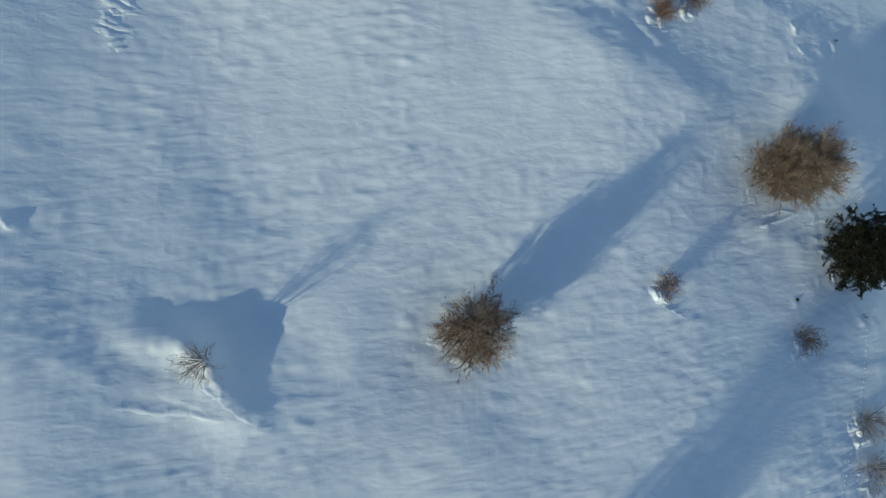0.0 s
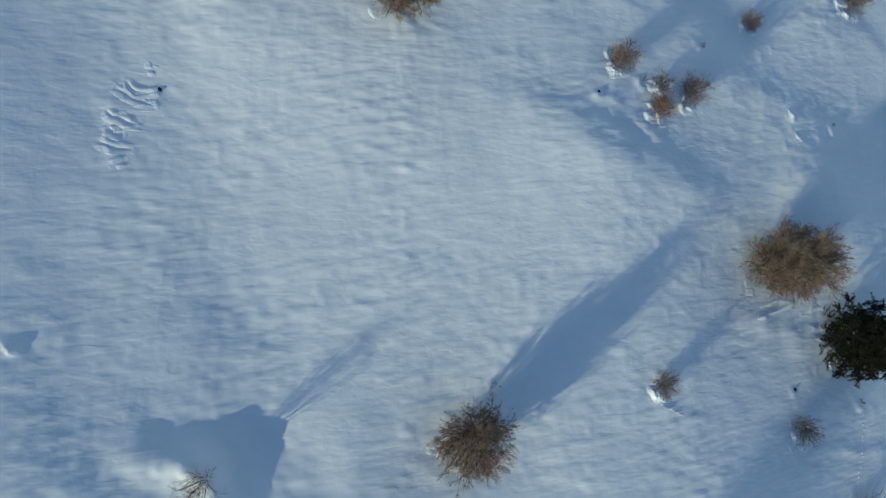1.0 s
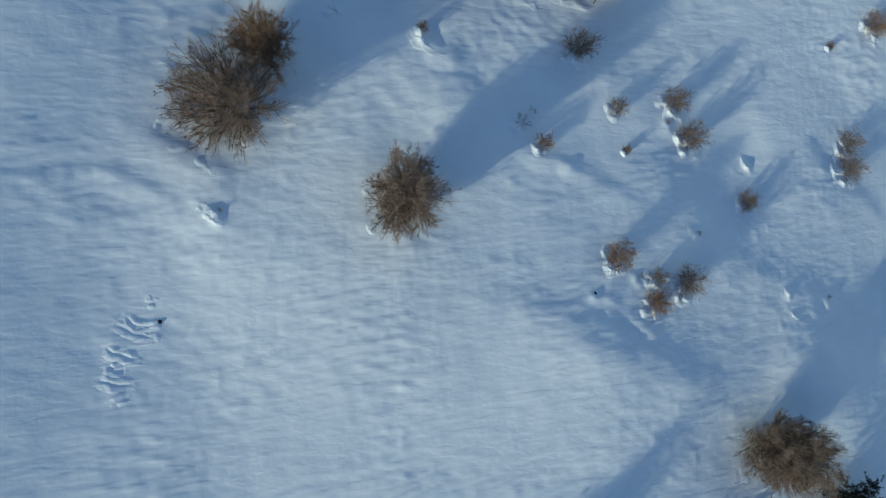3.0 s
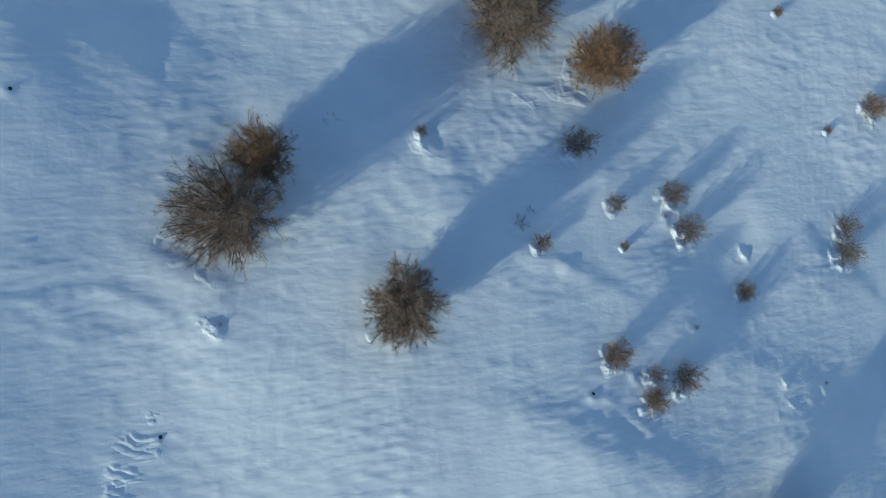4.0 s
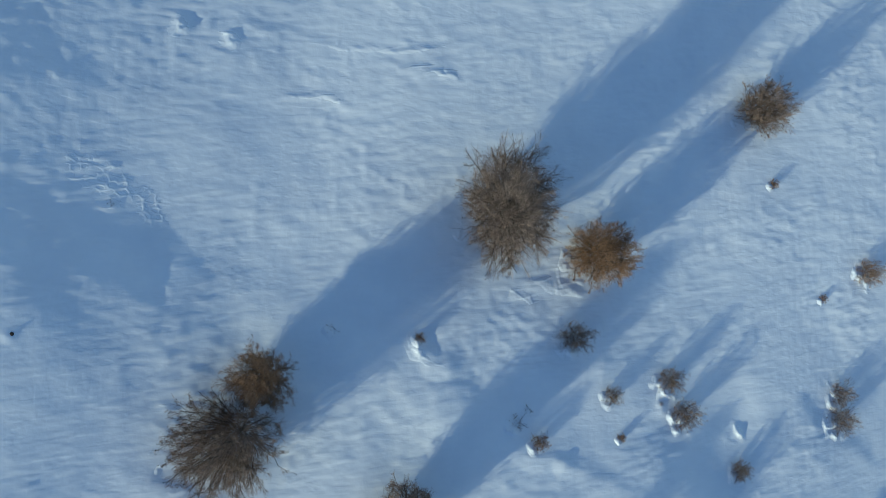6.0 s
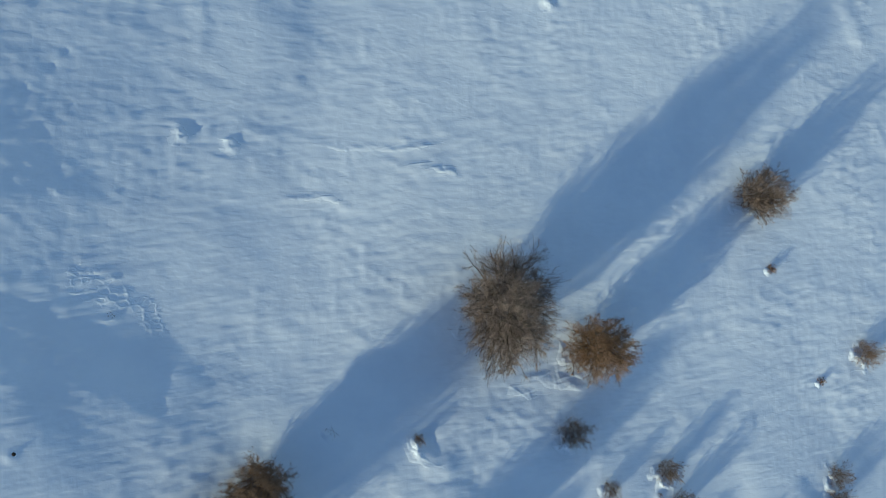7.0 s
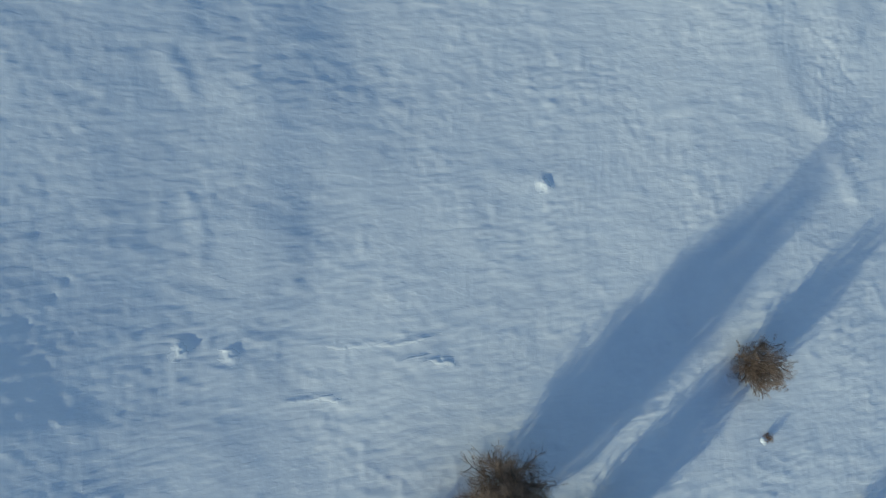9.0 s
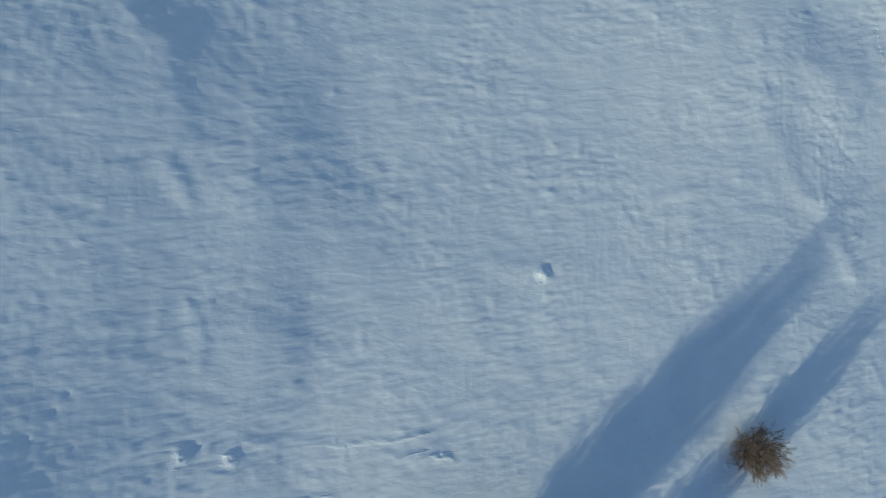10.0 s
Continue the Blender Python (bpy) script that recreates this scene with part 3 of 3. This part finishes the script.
# name, x, y, radius, height, stems, counts, twig colour, squash, fruit, label
for seed, (name, x, y, r, h, stems, counts, twig, squash, fruit, label) in enumerate([
    ("bare_tree", 1.82, -4.45, 2.6, 5.0, 52, (9, 7, 5), "brown", (1, 1), 160, "leafless brown thorn tree with open fanning twigs in snow"),
    ("bare_tree", 22.7, 5.25, 3.35, 6.8, 80, (9, 7, 6), "dark", (1.05, 0.9), 200, "tall dense leafless tree with grey-brown twigs"),
    ("bare_tree", -1.85, 21.83, 2.7, 5.2, 68, (9, 7, 5), "brown", (1, 1.12), 160, "rounded leafless tree with fine brown twigs"),
    ("bare_tree", -11.75, 27.1, 4.0, 5.4, 90, (8, 6, 5), "brown", (1.0, 0.95), 300, "broad leafless grey-brown tree beside a smaller one"),
    ("bare_tree", -10.12, 30.47, 2.3, 4.6, 46, (8, 7, 6), "rust", (1, 1), 120, "smaller rust-brown leafless tree beside a broad one"),
    ("bare_tree", 4.65, 40.4, 3.6, 9.2, 84, (9, 7, 6), "grey", (0.88, 1.3), 400, "tallest leafless tree, grey twigs, beside a rusty tree"),
    ("bare_tree", 11.04, 37.41, 2.8, 4.8, 60, (9, 7, 5), "rust", (1, 1), 120, "round rust-brown leafless tree in drifted snow"),
    ("bare_tree", 24.14, 47.9, 2.55, 3.9, 64, (8, 6, 4), "brown", (1, 1), 200, "low round leafless brown tree on open snow"),
    ("bare_tree", -0.8, -27.8, 4.0, 10.2, 70, (9, 5, 2), "brown", (1, 1), 60, "leafless brown tree on the snow slope"),
]):
    foot_snow(x, y, r)
    tagged(stand(bare_shrub(name, 11 + seed, r, h, stems, counts, twig, squash, 0.0, fruit, clump=0.16 if y < -4 and r < 3 else 0.3), x, y), label, "tree", TREES)

foot_snow(28.6, -0.3, 3.1)
tagged(stand(conifer("conifer", 5, 3.2, 6.8), 28.6, -0.3), "dense dark green conifer standing in snow", "tree")

for seed, (x, y, r, h, stems, counts, twig, label) in enumerate([
    (-12.0, -5.6, 1.1, 2.6, 20, (6, 3, 3), "brown", "sparse thorny twigs poking out of a snow drift"),
    (13.76, -2.21, 1.0, 1.3, 42, (7, 4, 2), "brown", "small bare brown shrub beside a bright drift"),
    (24.18, -5.98, 1.2, 1.6, 42, (7, 4, 2), "brown", "small bare brown shrub in shade"),
    (29.6, -12.0, 1.5, 2.4, 28, (7, 4, 3), "grey", "bare grey shrub beside animal tracks"),
    (30.3, -15.4, 2.1, 3.0, 36, (7, 4, 2), "grey", "bushy bare brown shrub beside animal tracks"),
    (11.47, 18.18, 1.15, 1.6, 48, (7, 4, 3), "rust", "small tan shrub with a snow heap at its foot"),
    (14.05, 15.17, 1.05, 1.4, 48, (7, 4, 3), "rust", "small rusty shrub among lumps of snow"),
    (14.16, 16.75, 0.8, 1.0, 40, (6, 3, 3), "grey", "small grey shrub among lumps of snow"),
    (16.37, 16.38, 1.25, 1.8, 48, (7, 4, 3), "brown", "small brown shrub among lumps of snow"),
    (21.52, 21.87, 0.85, 1.1, 42, (7, 4, 3), "brown", "little round brown shrub"),
    (30.68, 26.47, 1.15, 1.4, 42, (7, 4, 3), "brown", "small brown shrub, one of a close pair"),
    (30.65, 24.54, 1.4, 1.6, 48, (7, 4, 3), "brown", "small brown shrub, one of a close pair"),
    (16.12, 28.62, 1.1, 1.5, 48, (7, 4, 3), "brown", "small brown shrub with snow drifted against it"),
    (17.18, 26.24, 1.25, 1.7, 48, (7, 4, 3), "brown", "small brown shrub with snow drifted against it"),
    (11.75, 27.95, 0.8, 1.0, 40, (6, 3, 3), "grey", "thin grey shrub behind a white drift"),
    (12.32, 25.09, 0.35, 0.5, 28, (6, 3, 3), "rust", "tiny rusty tuft in the snow"),
    (6.64, 25.36, 0.7, 0.9, 40, (6, 3, 3), "rust", "small rusty shrub in rippled snow"),
    (5.2, 26.6, 0.7, 0.6, 12, (5, 3, 2), "grey", "few thin twigs standing out of the snow"),
    (9.25, 31.89, 1.25, 2.0, 44, (8, 4, 3), "grey", "dark grey-brown shrub below the trees"),
    (-1.05, 32.29, 0.45, 0.7, 32, (5, 3, 3), "rust", "tiny rusty shrub on a curled drift"),
    (-6.31, 33.0, 0.5, 0.4, 8, (4, 3, 2), "grey", "few thin twigs standing out of the snow"),
    (25.11, 42.32, 0.45, 0.6, 32, (5, 3, 3), "rust", "tiny rusty shrub on a bright drift"),
    (33.55, 35.64, 1.3, 1.6, 48, (7, 4, 3), "rust", "small rust-brown shrub with a white drift"),
    (29.29, 33.67, 0.4, 0.4, 28, (6, 3, 3), "rust", "tiny rusty tuft in the snow"),
]):
    if h != 2.6:
        foot_snow(x, y, r)
    tagged(stand(bare_shrub("shrub", 50 + seed, 1.1 * r, h, stems, counts, twig, thick=0.6, vase=0.6, fine=0.0026, reach=0.88, sizes=(0.38, 0.5, 0.6), clump=0.2), x, y, 0.05), label, "shrub", SHRUBS)


# tufts and stones that just break the surface, and dark lumps for shaded holes
for seed, (x, y, r, h, twig) in enumerate([(29.5, -4.75, 0.3, 0.35, "grey"), (17.36, 19.63, 0.28, 0.35, "brown"), (28.23, 14.96, 0.25, 0.3, "brown"), (-12.2, 20.9, 0.22, 0.25, "brown"),
                                           (-18.6, 40.6, 0.35, 0.2, "grey"), (15.4, 27.1, 0.25, 0.4, "rust"), (5.9, 27.4, 0.5, 0.35, "grey"), (12.9, 16.9, 0.35, 0.5, "brown"), (3.03, -1.64, 0.5, 0.4, "brown")]):
    DOMES.append((x - 0.3 * AX, y - 0.3 * AY, 0.25, 0.35, 0.4, 0.12))
    tagged(stand(bare_shrub("twig_tuft", 90 + seed, r, h, 7, (4, 3, 2), twig, thick=0.9), x, y, 0.03), "few dark twigs poking through the snow", "shrub", "twig tufts in the snow")


def stone(seed, size):
    rng = np.random.RandomState(seed)
    bm = bmesh.new()
    bmesh.ops.create_icosphere(bm, subdivisions=2, radius=size)
    for v in bm.verts:
        v.co *= 1 + 0.35 * noise.noise(v.co * (2.2 / size) + Vector((seed, 0, 0)))
        v.co.z *= 0.75
    me = bpy.data.meshes.new("stone")
    bm.to_mesh(me)
    bm.free()
    me.materials.append(FRUIT)
    return new("stone", me)


# the last two are dark lumps added where a hole lies in shade
for seed, (x, y, size) in enumerate([(23.59, -3.39, 0.14), (9.71, 15.84, 0.11), (-22.46, 33.59, 0.11), (-15.3, 14.75, 0.12)]):
    DOMES.append((x - 0.25 * AX, y - 0.25 * AY, 0.2, 0.3, 0.3, 0.1))
    tagged(stand(stone(seed, size), x, y, 0.2 * size), "small dark lump in the snow, for a stone or a shaded hole", "stone", "stones in the snow")


# ---- the sheet itself, once every drift is known ----
def spread(lo, hi, step, far, growth=1.3):
    out, d, p = [], step, 0.0
    while p < far:
        d *= growth
        p += d
        out.append(p)
    out = np.array(out)
    return np.concatenate([lo - out[::-1], np.arange(lo, hi + step / 2, step), hi + out])


gx, gy = spread(-25.0, 40.5, 0.16, 2500.0), spread(-17.5, 87.0, 0.16, 2500.0)
X, Y = np.meshgrid(gx, gy)
Z = height(X, Y)
at = np.arange(X.size).reshape(X.shape)
quads = np.stack([at[:-1, :-1], at[:-1, 1:], at[1:, 1:], at[1:, :-1]], -1).reshape(-1, 4)
snow = new("ground", mesh_of("ground", np.stack([X, Y, Z], -1).reshape(-1, 3), quads, SNOW))
tagged(snow, "wind-rippled snow slope with drifts and hollows", "snow", kind="structure")


# ---- crisp snow forms that stand proud of the sheet ----
def snow_patch(name, label, group, cx, cy, turn, box, res, shape):
    """A finely modelled piece of snow that breaks out of the sheet; shape gives its rise over the sheet, below 0 it stays buried."""
    u, v = np.meshgrid(np.arange(box[0], box[1], res), np.arange(box[2], box[3], res))
    c, s = math.cos(turn), math.sin(turn)
    x, y = cx + u * c - v * s, cy + u * s + v * c
    edge = np.minimum(np.minimum(u - box[0], box[1] - u), np.minimum(v - box[2], box[3] - v))
    f = shape(u, v, x, y) - 0.2 * np.clip(1 - edge / 0.3, 0, 1)
    base = ground_at(cx, cy)
    verts = np.stack([x - cx, y - cy, height(x, y) + np.maximum(f, -0.05) - base], -1).reshape(-1, 3)
    at = np.arange(u.size).reshape(u.shape)
    quads = np.stack([at[:-1, :-1], at[:-1, 1:], at[1:, 1:], at[1:, :-1]], -1).reshape(-1, 4)
    quads = quads[(f.ravel()[quads] > -0.012).any(1)]
    if len(quads) < 20:
        return
    used, back = np.unique(quads, return_inverse=True)
    ob = new(name, mesh_of(name, verts[used], back.reshape(quads.shape), SNOW))
    ob.location = (cx, cy, base)
    tagged(ob, label, "snow", group)


def rough(x, y):
    return NOISE[2](x / 0.34, y / 0.34 + 30) + 0.7 * NOISE[1](x / 0.15, y / 0.15) + 0.35 * NOISE[5](x / 0.08, y / 0.08)


for x, y, r in HEAPS:
    big = r > 1.8
    at, wide, tall = (0.88 * r, 0.16 * r, 0.07) if big else (0.84 * r, 0.30 * r + 0.14, 0.09 + 0.12 * r)

    def heap(u, v, X, Y):
        X, Y = X + 0.2 * NOISE[6](X / 0.6, Y / 0.6), Y + 0.2 * NOISE[7](X / 0.6, Y / 0.6)
        d, a = np.hypot(u, v), np.arctan2(v, -u)
        off = d - at * (1 + 0.5 * NOISE[3](X / 0.9, Y / 0.9))
        ring = np.exp(-(off / (wide * np.where(off > 0, 0.8, 1.5))) ** 2) * np.exp(-(a / (1.2 if big else 1.0)) ** 2)
        some = np.clip((0.1 if big else 0.65) + (2.2 if big else 1.6) * NOISE[4](X / (0.9 if big else 0.7) + 5, Y / 0.8), 0, 1.3)
        return tall * ring * some * (1 + 0.4 * rough(X, Y)) - 0.016
    snow_patch("snow_drift", "crumbled snow drifted against the foot of a plant", "small snow drifts", x, y, SUN_AZ, (-1.6 * r - 0.2, 0.4 * r, -1.5 * r, 1.5 * r), 0.045 + 0.004 * r, heap)


def crest_lines(lines, wide, tall, sides=(0.5, 1.5)):
    """Sharp wind-cut crests along bent lines, steep to the sun and drawn out to the lee."""
    def shape(u, v, X, Y):
        X, Y = X + 0.16 * NOISE[6](X / 0.8, Y / 0.8), Y + 0.16 * NOISE[7](X / 0.8 + 9, Y / 0.8)
        top = np.full(X.shape, -0.05)
        for line in lines:
            for k, ((x0, y0), (x1, y1)) in enumerate(zip(line, line[1:])):
                dx, dy = x1 - x0, y1 - y0
                s = np.clip(((X - x0) * dx + (Y - y0) * dy) / (dx * dx + dy * dy), 0, 1)
                ex, ey = X - x0 - s * dx, Y - y0 - s * dy
                side = 0.5 + 0.5 * np.tanh(9 * (ex * AX + ey * AY))
                taper = 1 - 0.75 * np.abs(2 * (k + s) / (len(line) - 1) - 1) ** 3
                top = np.maximum(top, tall * taper * np.exp(-(np.hypot(ex, ey) / (wide * (sides[0] * (1 - side) + sides[1] * side))) ** 1.25) * (0.85 + 0.7 * NOISE[0](X / 0.9, Y / 0.9) + 0.15 * rough(X, Y)) - 0.02)
        return top
    return shape


for lines, wide, tall, name, label in [
    ([[(-12.9, -4.71), (-12.4, -6.0), (-11.62, -7.16), (-9.97, -8.61), (-8.3, -9.33)], [(-15.89, -7.57), (-14.47, -7.91), (-12.65, -8.18), (-10.37, -8.86)]],
     0.36, 0.05, "drift_crest", "curled bright crests of a big snow drift"),
    ([[(12.78, -1.87), (13.22, -3.26), (14.37, -3.98), (16.14, -4.64)]],
     0.24, 0.04, "drift_crest", "curved drift crest beside a small shrub"),
    ([[(-13.37, 21.37), (-13.06, 20.59), (-11.95, 19.93)]],
     0.3, 0.045, "drift_crest", "bright drift crests on smooth snow"),
    ([[(-1.87, 32.65), (-1.65, 31.69), (-0.71, 31.05), (0.89, 30.32)], [(-2.11, 32.12), (-1.58, 31.13), (-0.18, 30.41)]],
     0.24, 0.045, "drift_crest", "curled drift crests round a tiny shrub"),
    ([[(20.69, 1.45), (21.84, 1.84), (23.97, 2.41)], [(24.16, 1.65), (25.88, 1.98), (27.36, 1.61)], [(25.26, 0.04), (26.72, -0.55), (28.17, -1.93)]],
     0.3, 0.085, "drift_crest", "broken snow lumps below a tall tree"),
    ([[(-2.54, 49.64), (-0.34, 49.63), (0.79, 49.18), (1.62, 49.02)], [(-8.12, 50.89), (-5.39, 50.66), (-1.81, 50.75), (0.8, 51.34)], [(-9.4, 47.47), (-7.42, 47.51), (-5.71, 47.05)]],
     0.26, 0.05, "drift_crest", "thin wind-cut crests on open snow"),
    ([[(6.17, 35.82), (7.72, 34.89), (9.71, 34.65)], [(7.95, 36.61), (8.52, 35.09), (10.11, 34.42)], [(4.62, 34.86), (6.92, 34.13)]],
     0.5, 0.05, "drift_crest", "snow crests below two bare trees"),
]:
    xs, ys = [p[0] for l in lines for p in l], [p[1] for l in lines for p in l]
    cx, cy = (min(xs) + max(xs)) / 2, (min(ys) + max(ys)) / 2
    for line in ([lines] if max(xs) - min(xs) < 9 else [[l] for l in lines]):
        xs, ys = [p[0] for l in line for p in l], [p[1] for l in line for p in l]
        cx, cy = (min(xs) + max(xs)) / 2, (min(ys) + max(ys)) / 2
        snow_patch(name, label, "drift crests", cx, cy, 0.0, (min(xs) - cx - 0.8, max(xs) - cx + 0.8, min(ys) - cy - 0.8, max(ys) - cy + 0.8), 0.05, crest_lines(line, wide, tall))

# bright rims of the snow-covered tussocks
for cx, cy, r in [(-15.07, 51.17, 0.42), (-12.38, 50.68, 0.42), (8.06, 61.53, 0.45), (-21.2, 1.46, 0.4), (21.64, 24.34, 0.35), (24.44, 15.39, 0.35), (25.09, 14.0, 0.3), (0.98, 49.44, 0.25)]:
    rim = [[(cx + 0.35 * r * math.cos(SUN_AZ + math.pi + a), cy + 0.35 * r * math.sin(SUN_AZ + math.pi + a)) for a in (-0.9, -0.4, 0.1, 0.6, 1.1)]]
    snow_patch("tussock_rim", "bright rounded rim of a snow-covered tussock", "snow-covered tussocks", cx, cy, 0.0, (-1.1, 1.1, -1.1, 1.1), 0.045, crest_lines(rim, 0.40, 0.30 * r, (1.0, 0.9)))

# a row of wind-scooped scallops: each a sharp bent groove between two low shoulders
def scallop(line, tall):
    def shape(u, v, X, Y):
        X, Y = X + 0.10 * NOISE[6](X / 0.6, Y / 0.6), Y + 0.10 * NOISE[7](X / 0.6 + 9, Y / 0.6)
        best, fade = np.full(X.shape, 1e9), np.zeros(X.shape)
        for k, ((x0, y0), (x1, y1)) in enumerate(zip(line, line[1:])):
            dx, dy = x1 - x0, y1 - y0
            s = np.clip(((X - x0) * dx + (Y - y0) * dy) / (dx * dx + dy * dy), 0, 1)
            d = np.hypot(X - x0 - s * dx, Y - y0 - s * dy)
            fade = np.where(d < best, 1 - 0.6 * np.abs(2 * (k + s) / (len(line) - 1) - 1) ** 3, fade)
            best = np.minimum(best, d)
        return 0.55 * tall * fade * np.exp(-(best / 0.36) ** 2) * (1 - np.exp(-best / 0.14)) * (1 + 0.25 * rough(X, Y)) - 0.02
    return shape


for line, tall in [
    ([(-16.84, 15.01), (-16.63, 14.71), (-16.38, 14.48), (-15.86, 14.54), (-15.55, 14.69)], 0.26),
    ([(-17.33, 14.67), (-16.93, 14.48), (-16.48, 14.28), (-15.93, 13.93), (-15.57, 13.94)], 0.22),
    ([(-17.76, 13.48), (-17.45, 13.18), (-16.96, 12.98), (-16.42, 12.68)], 0.22),
    ([(-17.68, 12.54), (-17.36, 12.24), (-17.01, 12.24)], 0.24),
    ([(-18.08, 11.8), (-17.47, 11.51), (-16.5, 11.43)], 0.22),
    ([(-17.3, 10.52), (-17.08, 10.69), (-16.83, 10.84)], 0.2),
    ([(-15.96, 15.77), (-15.78, 15.82), (-15.6, 15.9)], 0.18),
]:
    xs, ys = [p[0] for p in line], [p[1] for p in line]
    cx, cy = (min(xs) + max(xs)) / 2, (min(ys) + max(ys)) / 2
    snow_patch("snow_scallop", "wind-scooped snow scallop with a sharp groove, one of a row", "row of snow scallops", cx, cy, 0.0,
               (min(xs) - cx - 1, max(xs) - cx + 1, min(ys) - cy - 1, max(ys) - cy + 1), 0.045, scallop(line, tall))


def cracks(x, y):
    """Distance-like measure to the nearest wall of uneven cells about one unit wide."""
    ix, iy = np.floor(x).astype(int), np.floor(y).astype(int)
    d = []
    for i in (-1, 0, 1):
        for j in (-1, 0, 1):
            p, q = (iy + j) & 255, (ix + i) & 255
            d.append(np.hypot(ix + i + 0.5 + 0.45 * NOISE[3].gx[p, q] - x, iy + j + 0.5 + 0.45 * NOISE[3].gy[p, q] - y))
    d = np.sort(np.stack(d), 0)
    return d[1] - d[0]


def broken(u, v, X, Y):
    inside = np.clip(1.35 - np.hypot(u / 3.7, v / 1.35) ** 2 * 1.4 + 1.1 * NOISE[0](X / 1.3, Y / 1.3), 0, 1)
    X, Y = X + 0.12 * NOISE[6](X / 0.5, Y / 0.5), Y + 0.12 * NOISE[7](X / 0.5, Y / 0.5)
    wall = np.maximum(np.exp(-(cracks(X / 0.46, Y / 0.38) / 0.28) ** 2), 0.6 * np.exp(-(cracks(X / 0.27 + 9, Y / 0.25) / 0.36) ** 2))
    return 0.048 * inside * wall * (0.75 + 0.8 * NOISE[0](X / 0.7, Y / 0.7)) - 0.015


snow_patch("broken_crust", "patch of broken wind crust with small ridges", "", -18.2, 41.6, math.atan2(-3.9, 4.8), (-4.2, 4.2, -2.4, 2.4), 0.05, broken)


# two lines of animal tracks: a small crater for each print
def print_mesh():
    rings, n = [(0.0, -0.012), (0.035, -0.008), (0.065, 0.010), (0.12, -0.025)], 8
    bm = bmesh.new()
    mid = bm.verts.new((0, 0, rings[0][1]))
    last = None
    for r, z in rings[1:]:
        ring = [bm.verts.new((r * math.cos(k * math.tau / n), 1.25 * r * math.sin(k * math.tau / n), z)) for k in range(n)]
        for k in range(n):
            if last:
                bm.faces.new((last[k], ring[k], ring[(k + 1) % n], last[(k + 1) % n]))
            else:
                bm.faces.new((mid, ring[k], ring[(k + 1) % n]))
        last = ring
    me = bpy.data.meshes.new("paw_print")
    bm.to_mesh(me)
    bm.free()
    me.materials.append(SNOW)
    return me


PRINT = print_mesh()
rng = np.random.RandomState(8)
for line in [((29.8, -5.7), (29.5, -8.2), (28.8, -10.9), (27.4, -14.9), (26.6, -17.3)), ((37.3, 87.0), (37.6, 83.6), (37.9, 80.3), (38.5, 77.4), (39.4, 74.0))]:
    x, y = line[0]
    trail = new("animal_trail")
    trail.location = (x, y, ground_at(x, y))
    tagged(trail, "dotted line of animal tracks pressed into snow", "animal tracks")
    for (x0, y0), (x1, y1) in zip(line, line[1:]):
        n = round(math.hypot(x1 - x0, y1 - y0) / 0.34)
        for k in range(n):
            t = k / n
            px, py = x0 + (x1 - x0) * t + (0.05 if k % 2 else -0.05) + 0.02 * rng.randn(), y0 + (y1 - y0) * t + 0.03 * rng.randn()
            ob = part("paw_print", PRINT, trail)
            z = ground_at(px, py)
            ob.rotation_mode = "QUATERNION"
            ob.rotation_quaternion = Vector(((z - ground_at(px + 0.2, py)) / 0.2, (z - ground_at(px, py + 0.2)) / 0.2, 1)).to_track_quat("Z", "Y")
            ob.location = (px - x, py - y, z + 0.012 - trail.location.z)
